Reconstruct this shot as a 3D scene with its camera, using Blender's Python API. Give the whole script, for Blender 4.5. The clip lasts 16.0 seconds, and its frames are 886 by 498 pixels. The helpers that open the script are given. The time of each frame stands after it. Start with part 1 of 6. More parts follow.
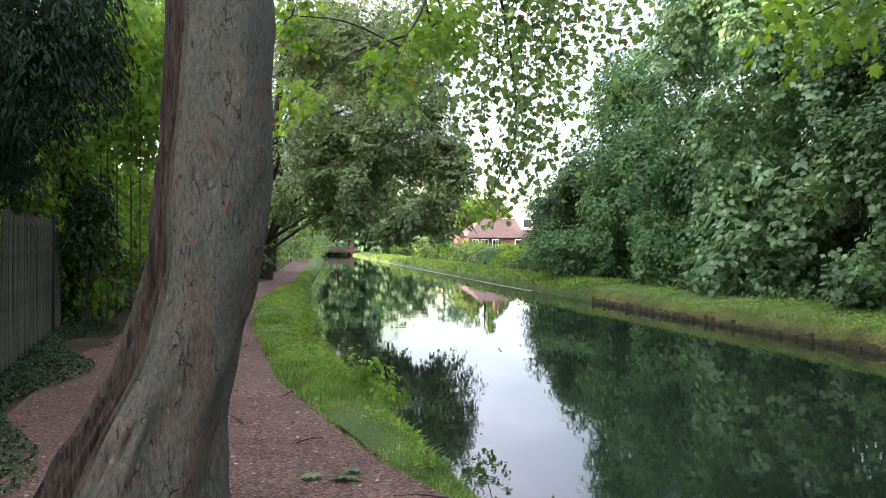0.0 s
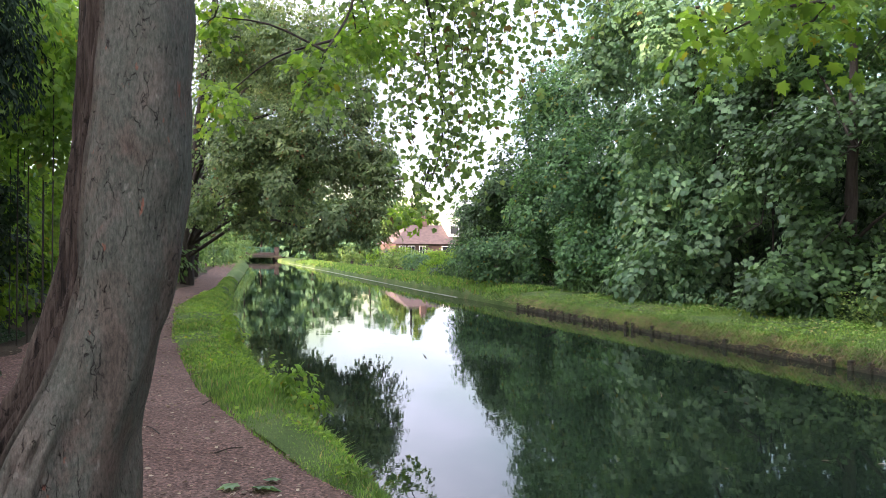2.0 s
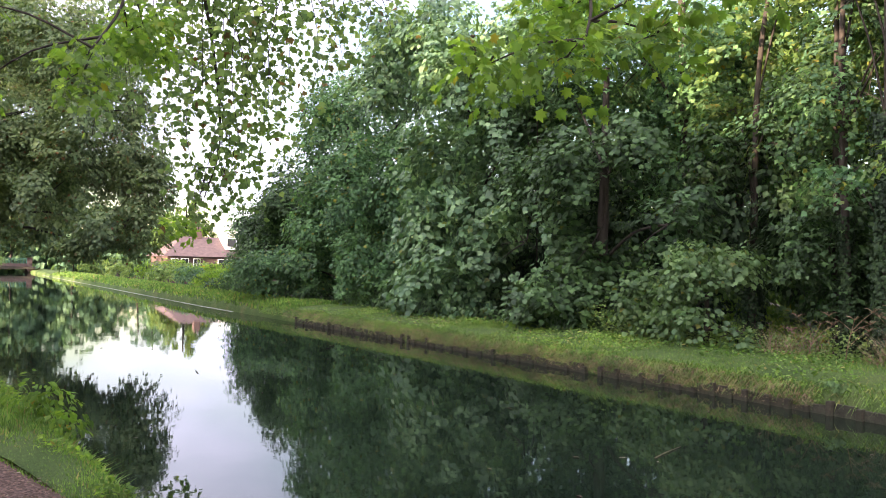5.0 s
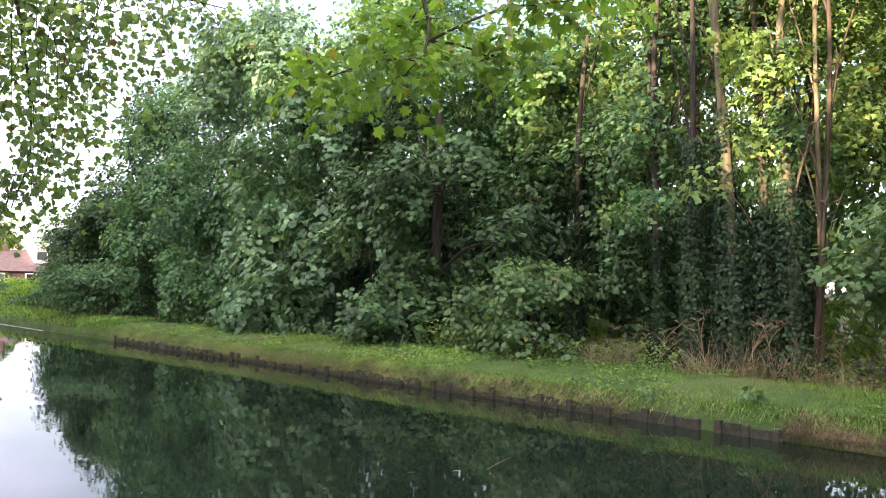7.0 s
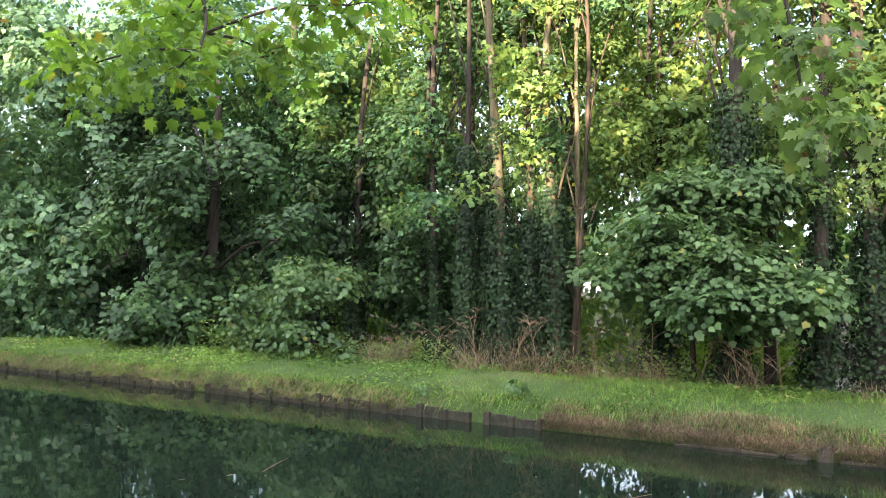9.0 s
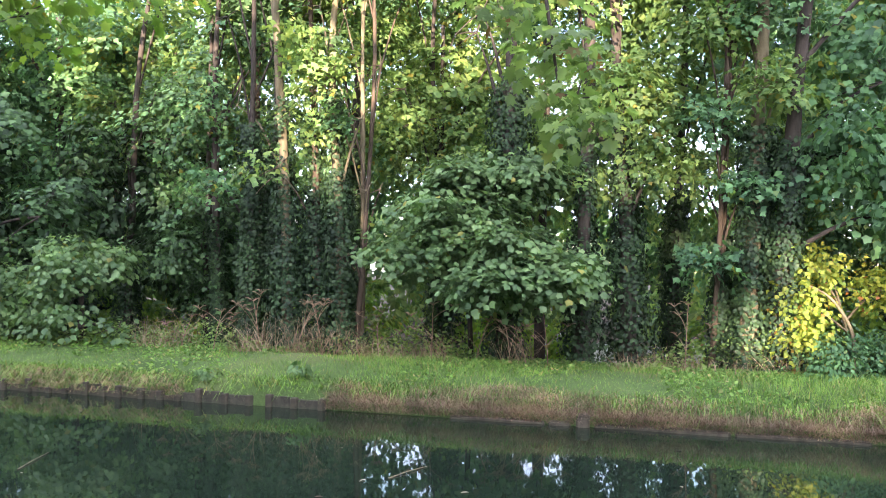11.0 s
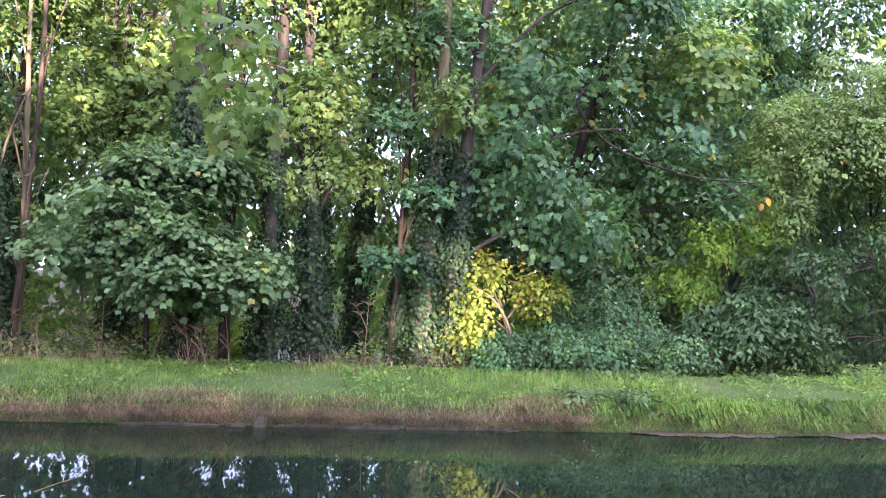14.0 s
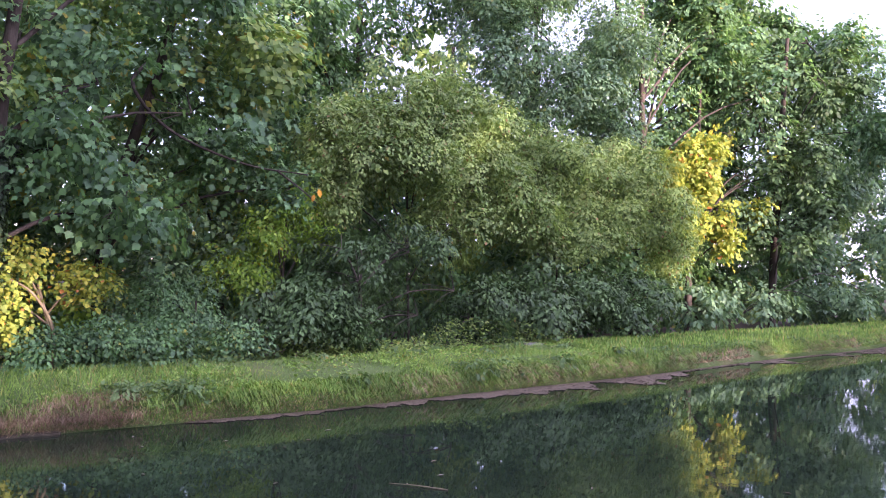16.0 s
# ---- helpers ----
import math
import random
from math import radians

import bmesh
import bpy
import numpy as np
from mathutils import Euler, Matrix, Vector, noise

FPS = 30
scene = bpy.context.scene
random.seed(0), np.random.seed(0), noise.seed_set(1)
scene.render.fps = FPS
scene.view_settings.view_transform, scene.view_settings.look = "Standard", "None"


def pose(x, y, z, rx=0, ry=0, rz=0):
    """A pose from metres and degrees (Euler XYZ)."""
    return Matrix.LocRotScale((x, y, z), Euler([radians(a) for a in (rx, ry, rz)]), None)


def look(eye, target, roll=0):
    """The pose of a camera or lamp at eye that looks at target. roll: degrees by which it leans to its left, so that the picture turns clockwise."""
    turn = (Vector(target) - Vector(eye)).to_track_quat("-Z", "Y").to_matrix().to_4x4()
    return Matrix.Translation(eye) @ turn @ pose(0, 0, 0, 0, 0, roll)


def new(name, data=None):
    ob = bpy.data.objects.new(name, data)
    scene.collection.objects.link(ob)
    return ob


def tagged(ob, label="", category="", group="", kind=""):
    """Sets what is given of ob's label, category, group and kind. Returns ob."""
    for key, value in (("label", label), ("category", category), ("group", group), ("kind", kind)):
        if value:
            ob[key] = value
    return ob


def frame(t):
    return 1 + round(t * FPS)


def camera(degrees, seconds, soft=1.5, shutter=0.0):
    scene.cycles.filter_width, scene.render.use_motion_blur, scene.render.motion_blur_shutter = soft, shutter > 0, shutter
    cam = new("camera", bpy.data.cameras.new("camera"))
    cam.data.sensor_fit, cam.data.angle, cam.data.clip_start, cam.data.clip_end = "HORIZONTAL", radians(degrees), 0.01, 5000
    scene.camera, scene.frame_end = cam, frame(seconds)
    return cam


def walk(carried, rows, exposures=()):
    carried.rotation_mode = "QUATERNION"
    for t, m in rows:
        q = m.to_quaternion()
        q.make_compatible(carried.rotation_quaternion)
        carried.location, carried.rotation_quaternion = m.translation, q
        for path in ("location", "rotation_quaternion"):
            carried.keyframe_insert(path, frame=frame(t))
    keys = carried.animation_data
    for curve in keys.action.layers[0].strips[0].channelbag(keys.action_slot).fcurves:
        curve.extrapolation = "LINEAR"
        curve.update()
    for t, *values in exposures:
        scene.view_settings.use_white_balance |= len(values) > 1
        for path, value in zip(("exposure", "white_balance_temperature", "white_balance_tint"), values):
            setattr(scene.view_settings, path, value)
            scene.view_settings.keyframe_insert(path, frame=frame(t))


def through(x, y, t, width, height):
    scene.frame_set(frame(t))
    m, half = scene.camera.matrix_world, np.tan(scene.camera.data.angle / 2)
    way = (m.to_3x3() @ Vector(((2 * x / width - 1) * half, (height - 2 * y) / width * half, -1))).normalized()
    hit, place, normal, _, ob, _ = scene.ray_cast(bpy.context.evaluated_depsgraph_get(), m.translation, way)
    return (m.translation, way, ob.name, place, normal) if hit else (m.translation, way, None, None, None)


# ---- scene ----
# ---------------------------------------------------------------- camera
# seconds, eye x y z, heading (to the left of the canal's axis), tilt, roll
PATH = [
    (0, 0.000, 0.000, 1.900, -11.94, -0.39, 0.04),
    (0.5, 0.004, 0.002, 1.901, -13.15, -0.26, 0.19),
    (1, 0.013, 0.001, 1.902, -14.46, -0.14, 0.22),
    (1.5, 0.018, -0.003, 1.904, -15.76, -0.04, 0.35),
    (2, 0.022, -0.005, 1.906, -17.08, 0.07, 0.45),
    (2.5, 0.025, -0.009, 1.907, -18.39, 0.24, 0.48),
    (3, 0.025, -0.015, 1.905, -20.42, 0.45, 0.57),
    (3.5, 0.010, -0.051, 1.886, -23.46, 0.74, 0.76),
    (4, 0.011, -0.066, 1.883, -27.16, 0.95, 0.92),
    (4.5, 0.009, -0.089, 1.876, -29.42, 1.14, 1.06),
    (5, 0.006, -0.112, 1.875, -32.44, 1.34, 1.17),
    (7.5, 0.002, -0.065, 1.890, -46.58, 2.80, 1.11),
    (8, -0.002, -0.075, 1.885, -49.44, 2.89, 1.21),
    (8.5, -0.010, -0.081, 1.890, -54.41, 2.98, 1.35),
    (9, -0.024, -0.117, 1.898, -59.44, 2.82, 1.12),
    (9.5, -0.035, -0.124, 1.900, -63.43, 2.55, 0.95),
    (12, -0.050, -0.289, 1.893, -81.23, 1.69, 1.31),
    (12.5, -0.049, -0.321, 1.884, -84.73, 1.94, 1.54),
    (13, -0.052, -0.352, 1.864, -88.24, 2.46, 1.80),
    (13.5, -0.053, -0.374, 1.872, -91.70, 2.65, 2.02),
    (14, -0.046, -0.401, 1.871, -95.23, 2.45, 2.14),
    (14.5, -0.074, -0.452, 1.892, -102.05, 2.61, 2.31),
    (15, -0.147, -0.515, 1.924, -111.06, 2.69, 2.40),
    (15.5, -0.202, -0.538, 1.941, -118.69, 2.43, 1.73),
    (16, -0.228, -0.546, 1.960, -124.90, 2.08, 1.17),
]


def aim(x, y, z, heading, tilt, roll):
    a, b = radians(heading), radians(tilt)
    way = Vector((-math.sin(a) * math.cos(b), math.cos(a) * math.cos(b), math.sin(b)))
    return look((x, y, z), Vector((x, y, z)) + way * 2, roll)


cam = camera(57.17, 16.0, 0.7)
EXPOSURES = [(0, 2.62, 6100, 20), (3, 2.55, 6050, 24), (5, 2.56, 6200, 27), (7.5, 2.78, 6200, 24), (9, 3.0, 6000, 20), (12.5, 3.26, 5500, 34), (14.5, 3.17, 5450, 42), (15.5, 2.9, 5550, 48), (16, 2.62, 5550, 53)]
walk(cam, [(row[0], aim(*row[1:])) for row in PATH], EXPOSURES)

# ---------------------------------------------------------------- sky and sun
SUN_AZ, SUN_EL = 100.0, 5.0  # degrees to the left of +y, and up
world = bpy.data.worlds.new("world")
scene.world = world
world.use_nodes = True
wn, wl = world.node_tree.nodes, world.node_tree.links
wn.clear()
sky = wn.new("ShaderNodeTexSky")
sky.sky_type = "NISHITA"
sky.sun_disc = False
sky.sun_elevation = radians(SUN_EL)
sky.sun_rotation = radians(-SUN_AZ)
sky.air_density, sky.dust_density = 1.0, 0.6
w_co = wn.new("ShaderNodeTexCoord")
w_map = wn.new("ShaderNodeMapping")
w_map.inputs["Scale"].default_value = (1.0, 1.0, 2.6)
w_noise = wn.new("ShaderNodeTexNoise")
w_noise.inputs["Scale"].default_value = 2.3
w_noise.inputs["Detail"].default_value = 6
w_ramp = wn.new("ShaderNodeValToRGB")
w_ramp.color_ramp.elements[0].position = 0.40
w_ramp.color_ramp.elements[1].position = 0.60
w_mix = wn.new("ShaderNodeMixRGB")
w_bg = wn.new("ShaderNodeBackground")
w_bg.inputs["Strength"].default_value = 0.12
w_out = wn.new("ShaderNodeOutputWorld")
wl.new(w_co.outputs["Generated"], w_map.inputs["Vector"])
wl.new(w_map.outputs["Vector"], w_noise.inputs["Vector"])
wl.new(w_noise.outputs["Fac"], w_ramp.inputs["Fac"])
wl.new(w_ramp.outputs["Color"], w_mix.inputs["Fac"])
wl.new(sky.outputs["Color"], w_mix.inputs["Color1"])
# thin cloud is brighter towards the setting sun
w_dot = wn.new("ShaderNodeVectorMath")
w_dot.operation = "DOT_PRODUCT"
w_dot.inputs[1].default_value = (-math.sin(radians(SUN_AZ)), math.cos(radians(SUN_AZ)), 0.25)
w_glow = wn.new("ShaderNodeValToRGB")
w_glow.color_ramp.elements[0].position = 0.30
w_glow.color_ramp.elements[0].color = (0.30, 0.305, 0.32, 1)
w_glow.color_ramp.elements[1].position = 1.0
w_glow.color_ramp.elements[1].color = (1.0, 0.94, 0.84, 1)
w_half = wn.new("ShaderNodeMath")
w_half.operation = "MULTIPLY_ADD"
w_half.inputs[1].default_value = 0.5
w_half.inputs[2].default_value = 0.5
w_tint = wn.new("ShaderNodeMixRGB")
w_tint.blend_type = "MULTIPLY"
w_tint.inputs["Fac"].default_value = 1.0
wl.new(w_co.outputs["Generated"], w_dot.inputs[0])
wl.new(w_dot.outputs["Value"], w_half.inputs[0])
wl.new(w_half.outputs["Value"], w_glow.inputs["Fac"])
wl.new(w_glow.outputs["Color"], w_tint.inputs["Color1"])
w_tint.inputs["Color2"].default_value = (10.5, 11.0, 11.8, 1)
wl.new(w_tint.outputs["Color"], w_mix.inputs["Color2"])
wl.new(w_mix.outputs["Color"], w_bg.inputs["Color"])
wl.new(w_bg.outputs["Background"], w_out.inputs["Surface"])

sun = new("sun", bpy.data.lights.new("sun", "SUN"))
sun.data.energy, sun.data.angle, sun.data.color = 4.5, radians(0.6), (1.0, 0.80, 0.52)
_a, _b = radians(SUN_AZ), radians(SUN_EL)
sun.matrix_world = look((-math.sin(_a) * 60, math.cos(_a) * 60, 60 * math.tan(_b)), (0, 0, 0))

# ---------------------------------------------------------------- materials
rng = np.random.default_rng(7)


class Nodes:
    """A node material with a Principled shader and short ways to add nodes."""

    def __init__(self, name, rough=0.8, spec=0.3):
        self.mat = bpy.data.materials.new(name)
        self.mat.use_nodes = True
        self.n, self.l = self.mat.node_tree.nodes, self.mat.node_tree.links
        self.p = self.n["Principled BSDF"]
        self.out = self.n["Material Output"]
        self.p.inputs["Roughness"].default_value = rough
        self.p.inputs["Specular IOR Level"].default_value = spec
        self.co = self.n.new("ShaderNodeTexCoord").outputs["Object"]

    def link(self, a, b):
        self.l.new(a, b)

    def mapped(self, scale, rot=(0, 0, 0), src=None):
        m = self.n.new("ShaderNodeMapping")
        m.inputs["Scale"].default_value = scale
        m.inputs["Rotation"].default_value = rot
        self.link(src or self.co, m.inputs["Vector"])
        return m.outputs["Vector"]

    def noise(self, scale, detail=4, rough=0.55, vec=None, dist=0.0):
        t = self.n.new("ShaderNodeTexNoise")
        t.inputs["Scale"].default_value = scale
        t.inputs["Detail"].default_value = detail
        t.inputs["Roughness"].default_value = rough
        t.inputs["Distortion"].default_value = dist
        self.link(vec or self.co, t.inputs["Vector"])
        return t.outputs["Fac"]

    def voronoi(self, scale, vec=None, feature="DISTANCE_TO_EDGE", out="Distance"):
        t = self.n.new("ShaderNodeTexVoronoi")
        t.feature = feature
        t.inputs["Scale"].default_value = scale
        self.link(vec or self.co, t.inputs["Vector"])
        return t.outputs[out]

    def ramp(self, src, stops):
        r = self.n.new("ShaderNodeValToRGB")
        e = r.color_ramp.elements
        while len(e) < len(stops):
            e.new(0.5)
        for k, (pos, col) in zip(e, stops):
            k.position = pos
            k.color = (*col, 1) if len(col) == 3 else col
        self.link(src, r.inputs["Fac"])
        return r.outputs["Color"]

    def mix(self, fac, a, b, kind="MIX"):
        m = self.n.new("ShaderNodeMixRGB")
        m.blend_type = kind
        for src, key in ((fac, "Fac"), (a, "Color1"), (b, "Color2")):
            if isinstance(src, (int, float)):
                m.inputs[key].default_value = src
            elif isinstance(src, tuple):
                m.inputs[key].default_value = (*src, 1)
            else:
                self.link(src, m.inputs[key])
        return m.outputs["Color"]

    def island(self):
        return self.n.new("ShaderNodeNewGeometry").outputs["Random Per Island"]

    def obj_random(self):
        return self.n.new("ShaderNodeObjectInfo").outputs["Random"]

    def color(self, src):
        self.link(src, self.p.inputs["Base Color"])

    def bump(self, src, strength=0.5, distance=0.02):
        b = self.n.new("ShaderNodeBump")
        b.inputs["Strength"].default_value = strength
        b.inputs["Distance"].default_value = distance
        self.link(src, b.inputs["Height"])
        self.link(b.outputs["Normal"], self.p.inputs["Normal"])
        return b


def leaf_material(name, dark, mid, light, odd=None, through=0.4, rough=0.5, spec=0.24, odd_share=0.03, tone=(1.55, 1.6, 2.0)):
    """Leaves: three greens spread by leaf, a drift of tone over the crown, painted clump shading, and light that passes
    through.
    """
    m = Nodes(name, rough, spec)
    dark, mid, light = ((c[0] * tone[0], c[1] * tone[1], c[2] * tone[2]) for c in (dark, mid, light))
    stops = [(0.0, dark), (0.45, mid), (0.93 - odd_share, light)]
    if odd:
        stops += [(1.0 - odd_share, light), (1.0 - odd_share * 0.5, odd)]
    leaf = m.ramp(m.island(), stops)
    drift = m.ramp(m.noise(0.45, 3), [(0.3, (0.78, 0.83, 0.82)), (0.7, (1.2, 1.16, 1.02))])
    leaf = m.mix(1.0, leaf, drift, "MULTIPLY")
    # lighter and darker patches imitate the shading between clumps of leaves
    bough = m.ramp(m.noise(2.1, 2), [(0.34, (0.66, 0.66, 0.68)), (0.66, (1.26, 1.24, 1.18))])
    leaf = m.mix(1.0, leaf, bough, "MULTIPLY")
    m.color(leaf)
    t = m.n.new("ShaderNodeBsdfTranslucent")
    m.link(m.mix(1.0, leaf, (1.3, 1.35, 0.65), "MULTIPLY"), t.inputs["Color"])
    s = m.n.new("ShaderNodeMixShader")
    s.inputs["Fac"].default_value = through
    m.link(m.p.outputs["BSDF"], s.inputs[1])
    m.link(t.outputs["BSDF"], s.inputs[2])
    m.link(s.outputs["Shader"], m.out.inputs["Surface"])
    return m.mat


LEAF_MAPLE = leaf_material("leaf_maple", (0.036, 0.072, 0.030), (0.058, 0.115, 0.044), (0.092, 0.165, 0.058), (0.20, 0.20, 0.04))
# deep green; on some trees it also paints the shade of the canopy
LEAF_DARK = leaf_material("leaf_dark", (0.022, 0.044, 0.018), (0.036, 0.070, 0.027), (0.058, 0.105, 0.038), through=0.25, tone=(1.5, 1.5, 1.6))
LEAF_LIME = leaf_material("leaf_lime", (0.056, 0.084, 0.034), (0.092, 0.125, 0.048), (0.13, 0.16, 0.062), (0.16, 0.085, 0.035), odd_share=0.03)
LEAF_BRIGHT = leaf_material("leaf_bright", (0.075, 0.13, 0.02), (0.11, 0.18, 0.026), (0.155, 0.22, 0.032), (0.30, 0.26, 0.04), through=0.6)
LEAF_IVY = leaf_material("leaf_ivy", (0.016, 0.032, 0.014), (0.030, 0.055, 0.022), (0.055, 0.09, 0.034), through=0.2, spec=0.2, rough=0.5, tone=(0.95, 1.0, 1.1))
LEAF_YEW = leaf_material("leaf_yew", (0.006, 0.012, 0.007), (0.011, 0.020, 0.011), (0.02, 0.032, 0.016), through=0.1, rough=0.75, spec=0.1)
LEAF_HANG = leaf_material("leaf_hang", (0.07, 0.11, 0.035), (0.10, 0.15, 0.045), (0.14, 0.19, 0.06), (0.16, 0.10, 0.05), through=0.6, odd_share=0.05)
LEAF_SYC = leaf_material("leaf_sycamore", (0.05, 0.095, 0.042), (0.085, 0.145, 0.06), (0.135, 0.205, 0.085), (0.2, 0.24, 0.06), through=0.35, rough=0.45, spec=0.35)
LEAF_BLUE = leaf_material("leaf_blue", (0.045, 0.085, 0.042), (0.07, 0.125, 0.056), (0.105, 0.165, 0.07), through=0.35)
LEAF_OLIVE = leaf_material("leaf_olive", (0.076, 0.120, 0.034), (0.115, 0.168, 0.044), (0.155, 0.205, 0.055), (0.2, 0.13, 0.06), odd_share=0.02)
LEAF_PALE = leaf_material("leaf_pale", (0.046, 0.082, 0.030), (0.070, 0.115, 0.040), (0.098, 0.148, 0.052), (0.2, 0.2, 0.05), through=0.4, odd_share=0.02)
# yellower green that puts sunlight into the wood's upper crowns
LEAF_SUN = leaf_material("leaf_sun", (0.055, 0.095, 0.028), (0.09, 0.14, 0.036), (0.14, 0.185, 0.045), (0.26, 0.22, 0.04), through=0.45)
# yellow of the low sun is put into this leaf colour
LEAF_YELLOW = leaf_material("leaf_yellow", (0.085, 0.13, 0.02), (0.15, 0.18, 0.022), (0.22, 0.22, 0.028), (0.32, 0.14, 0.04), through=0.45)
# raised yellow-green that paints sunlight on trees far back in the wood
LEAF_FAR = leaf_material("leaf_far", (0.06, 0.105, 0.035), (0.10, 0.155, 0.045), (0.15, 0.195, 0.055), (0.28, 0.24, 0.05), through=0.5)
GRASS = leaf_material("grass_blade", tone=(1.0, 1.05, 1.0), dark=(0.085, 0.16, 0.036), mid=(0.15, 0.255, 0.058), light=(0.235, 0.335, 0.09), odd=(0.34, 0.29, 0.13), through=0.35, rough=0.5, odd_share=0.10)
STRAW = leaf_material("dry_straw", tone=(1, 1, 1), dark=(0.15, 0.10, 0.07), mid=(0.29, 0.20, 0.145), light=(0.44, 0.335, 0.25), through=0.2, rough=0.7)


def bark_near():
    """Smooth old bark: grey-green and brown plates, rusty scars, short upright cracks."""
    m = Nodes("bark_near", 0.85, 0.2)
    tall = m.mapped((1, 1, 0.45))
    base = m.ramp(m.noise(3.2, 6, 0.62, tall, 0.6), [(0.30, (0.060, 0.044, 0.034)), (0.43, (0.100, 0.083, 0.066)), (0.54, (0.086, 0.090, 0.072)), (0.64, (0.108, 0.098, 0.08)), (0.74, (0.15, 0.126, 0.102))])
    pink = m.ramp(m.noise(4.6, 5, 0.7, m.mapped((1, 1, 0.6), (0.3, 0.2, 0))), [(0.55, (0, 0, 0)), (0.70, (0.5, 0.5, 0.5))])
    base = m.mix(pink, base, (0.135, 0.09, 0.074))
    scar = m.ramp(m.noise(11, 4, 0.6, m.mapped((1, 1, 0.42))), [(0.665, (0, 0, 0)), (0.71, (1, 1, 1))])
    base = m.mix(scar, base, (0.20, 0.08, 0.052))
    pale = m.ramp(m.noise(14, 4, 0.6, m.mapped((1, 1, 0.5), (0, 0.4, 0.1))), [(0.66, (0, 0, 0)), (0.74, (0.6, 0.6, 0.6))])
    base = m.mix(pale, base, (0.24, 0.22, 0.19))
    fine = m.ramp(m.noise(60, 6, 0.75, m.mapped((1, 1, 0.35))), [(0.30, (0.42, 0.42, 0.42)), (0.70, (1.5, 1.48, 1.45))])
    base = m.mix(1.0, base, fine, "MULTIPLY")
    nz = m.n.new("ShaderNodeTexNoise")
    nz.inputs["Scale"].default_value = 13
    nz.inputs["Detail"].default_value = 4
    m.link(m.co, nz.inputs["Vector"])
    warp = m.n.new("ShaderNodeVectorMath")
    warp.operation = "MULTIPLY_ADD"
    m.link(nz.outputs["Color"], warp.inputs[0])
    warp.inputs[1].default_value = (0.05, 0.05, 0.11)
    m.link(m.co, warp.inputs[2])
    cracks = None
    for scale, low, wide in ((12, 0.545, 0.022), (23, 0.55, 0.035)):
        line = m.ramp(m.voronoi(scale, m.mapped((1.2, 1.2, 0.30), (0.1 * scale, 0, 0), warp.outputs[0])), [(0.0, (1, 1, 1)), (wide, (0, 0, 0))])
        here = m.ramp(m.noise(scale * 0.62, 3, 0.6, m.mapped((1, 1, 0.6))), [(low, (0, 0, 0)), (low + 0.07, (1, 1, 1))])
        line = m.mix(1.0, line, here, "MULTIPLY")
        cracks = line if cracks is None else m.mix(1.0, cracks, line, "LIGHTEN")
    strip_of = m.n.new("ShaderNodeAttribute")
    strip_of.attribute_name = "furrowed"
    ridge = m.noise(30, 5, 0.65, m.mapped((1.6, 1.6, 0.10), (0.0, 0.12, 0.0)))
    old = m.ramp(ridge, [(0.36, (0.014, 0.010, 0.008)), (0.48, (0.048, 0.034, 0.026)), (0.62, (0.085, 0.064, 0.05))])
    base = m.mix(m.ramp(strip_of.outputs["Fac"], [(0.35, (0, 0, 0)), (0.75, (1, 1, 1))]), base, old)
    m.color(m.mix(cracks, base, (0.014, 0.011, 0.009)))
    h = m.mix(0.55, m.noise(34, 6, 0.72, m.mapped((1, 1, 0.4))), m.ramp(cracks, [(0, (1, 1, 1)), (1, (0, 0, 0))]))
    m.bump(h, 1.0, 0.045)
    return m.mat


def bark(name, a, b, scale=9.0):
    m = Nodes(name, 0.85, 0.2)
    m.color(m.ramp(m.noise(scale, 6, 0.65, m.mapped((1, 1, 0.25))), [(0.3, a), (0.7, b)]))
    m.bump(m.noise(scale * 2.2, 6, 0.7, m.mapped((1, 1, 0.18))), 0.7, 0.02)
    return m.mat


BARK_NEAR = bark_near()
BARK_DARK = bark("bark_dark", (0.020, 0.016, 0.013), (0.065, 0.052, 0.04))
BARK_PALE = bark("bark_pale", (0.075, 0.062, 0.036), (0.19, 0.155, 0.09))
BARK_RED = bark("bark_red", (0.028, 0.021, 0.015), (0.10, 0.072, 0.046), 14)


def ground_material():
    m = Nodes("earth", 0.95, 0.1)
    a = m.ramp(m.noise(0.8, 6), [(0.3, (0.035, 0.028, 0.018)), (0.7, (0.07, 0.055, 0.035))])
    b = m.ramp(m.noise(30, 6, 0.7), [(0.3, (0.6, 0.6, 0.6)), (0.7, (1.3, 1.3, 1.3))])
    m.color(m.mix(1.0, a, b, "MULTIPLY"))
    m.bump(m.noise(25, 6, 0.7), 0.6, 0.03)
    return m.mat


def turf_material():
    m = Nodes("turf", 0.95, 0.1)
    a = m.ramp(m.noise(0.7, 6), [(0.3, (0.065, 0.11, 0.032)), (0.55, (0.105, 0.155, 0.05)), (0.75, (0.17, 0.165, 0.075))])
    b = m.ramp(m.noise(45, 6, 0.7), [(0.3, (0.45, 0.45, 0.45)), (0.7, (1.3, 1.3, 1.3))])
    m.color(m.mix(1.0, a, b, "MULTIPLY"))
    m.bump(m.noise(60, 5, 0.7), 0.8, 0.04)
    return m.mat


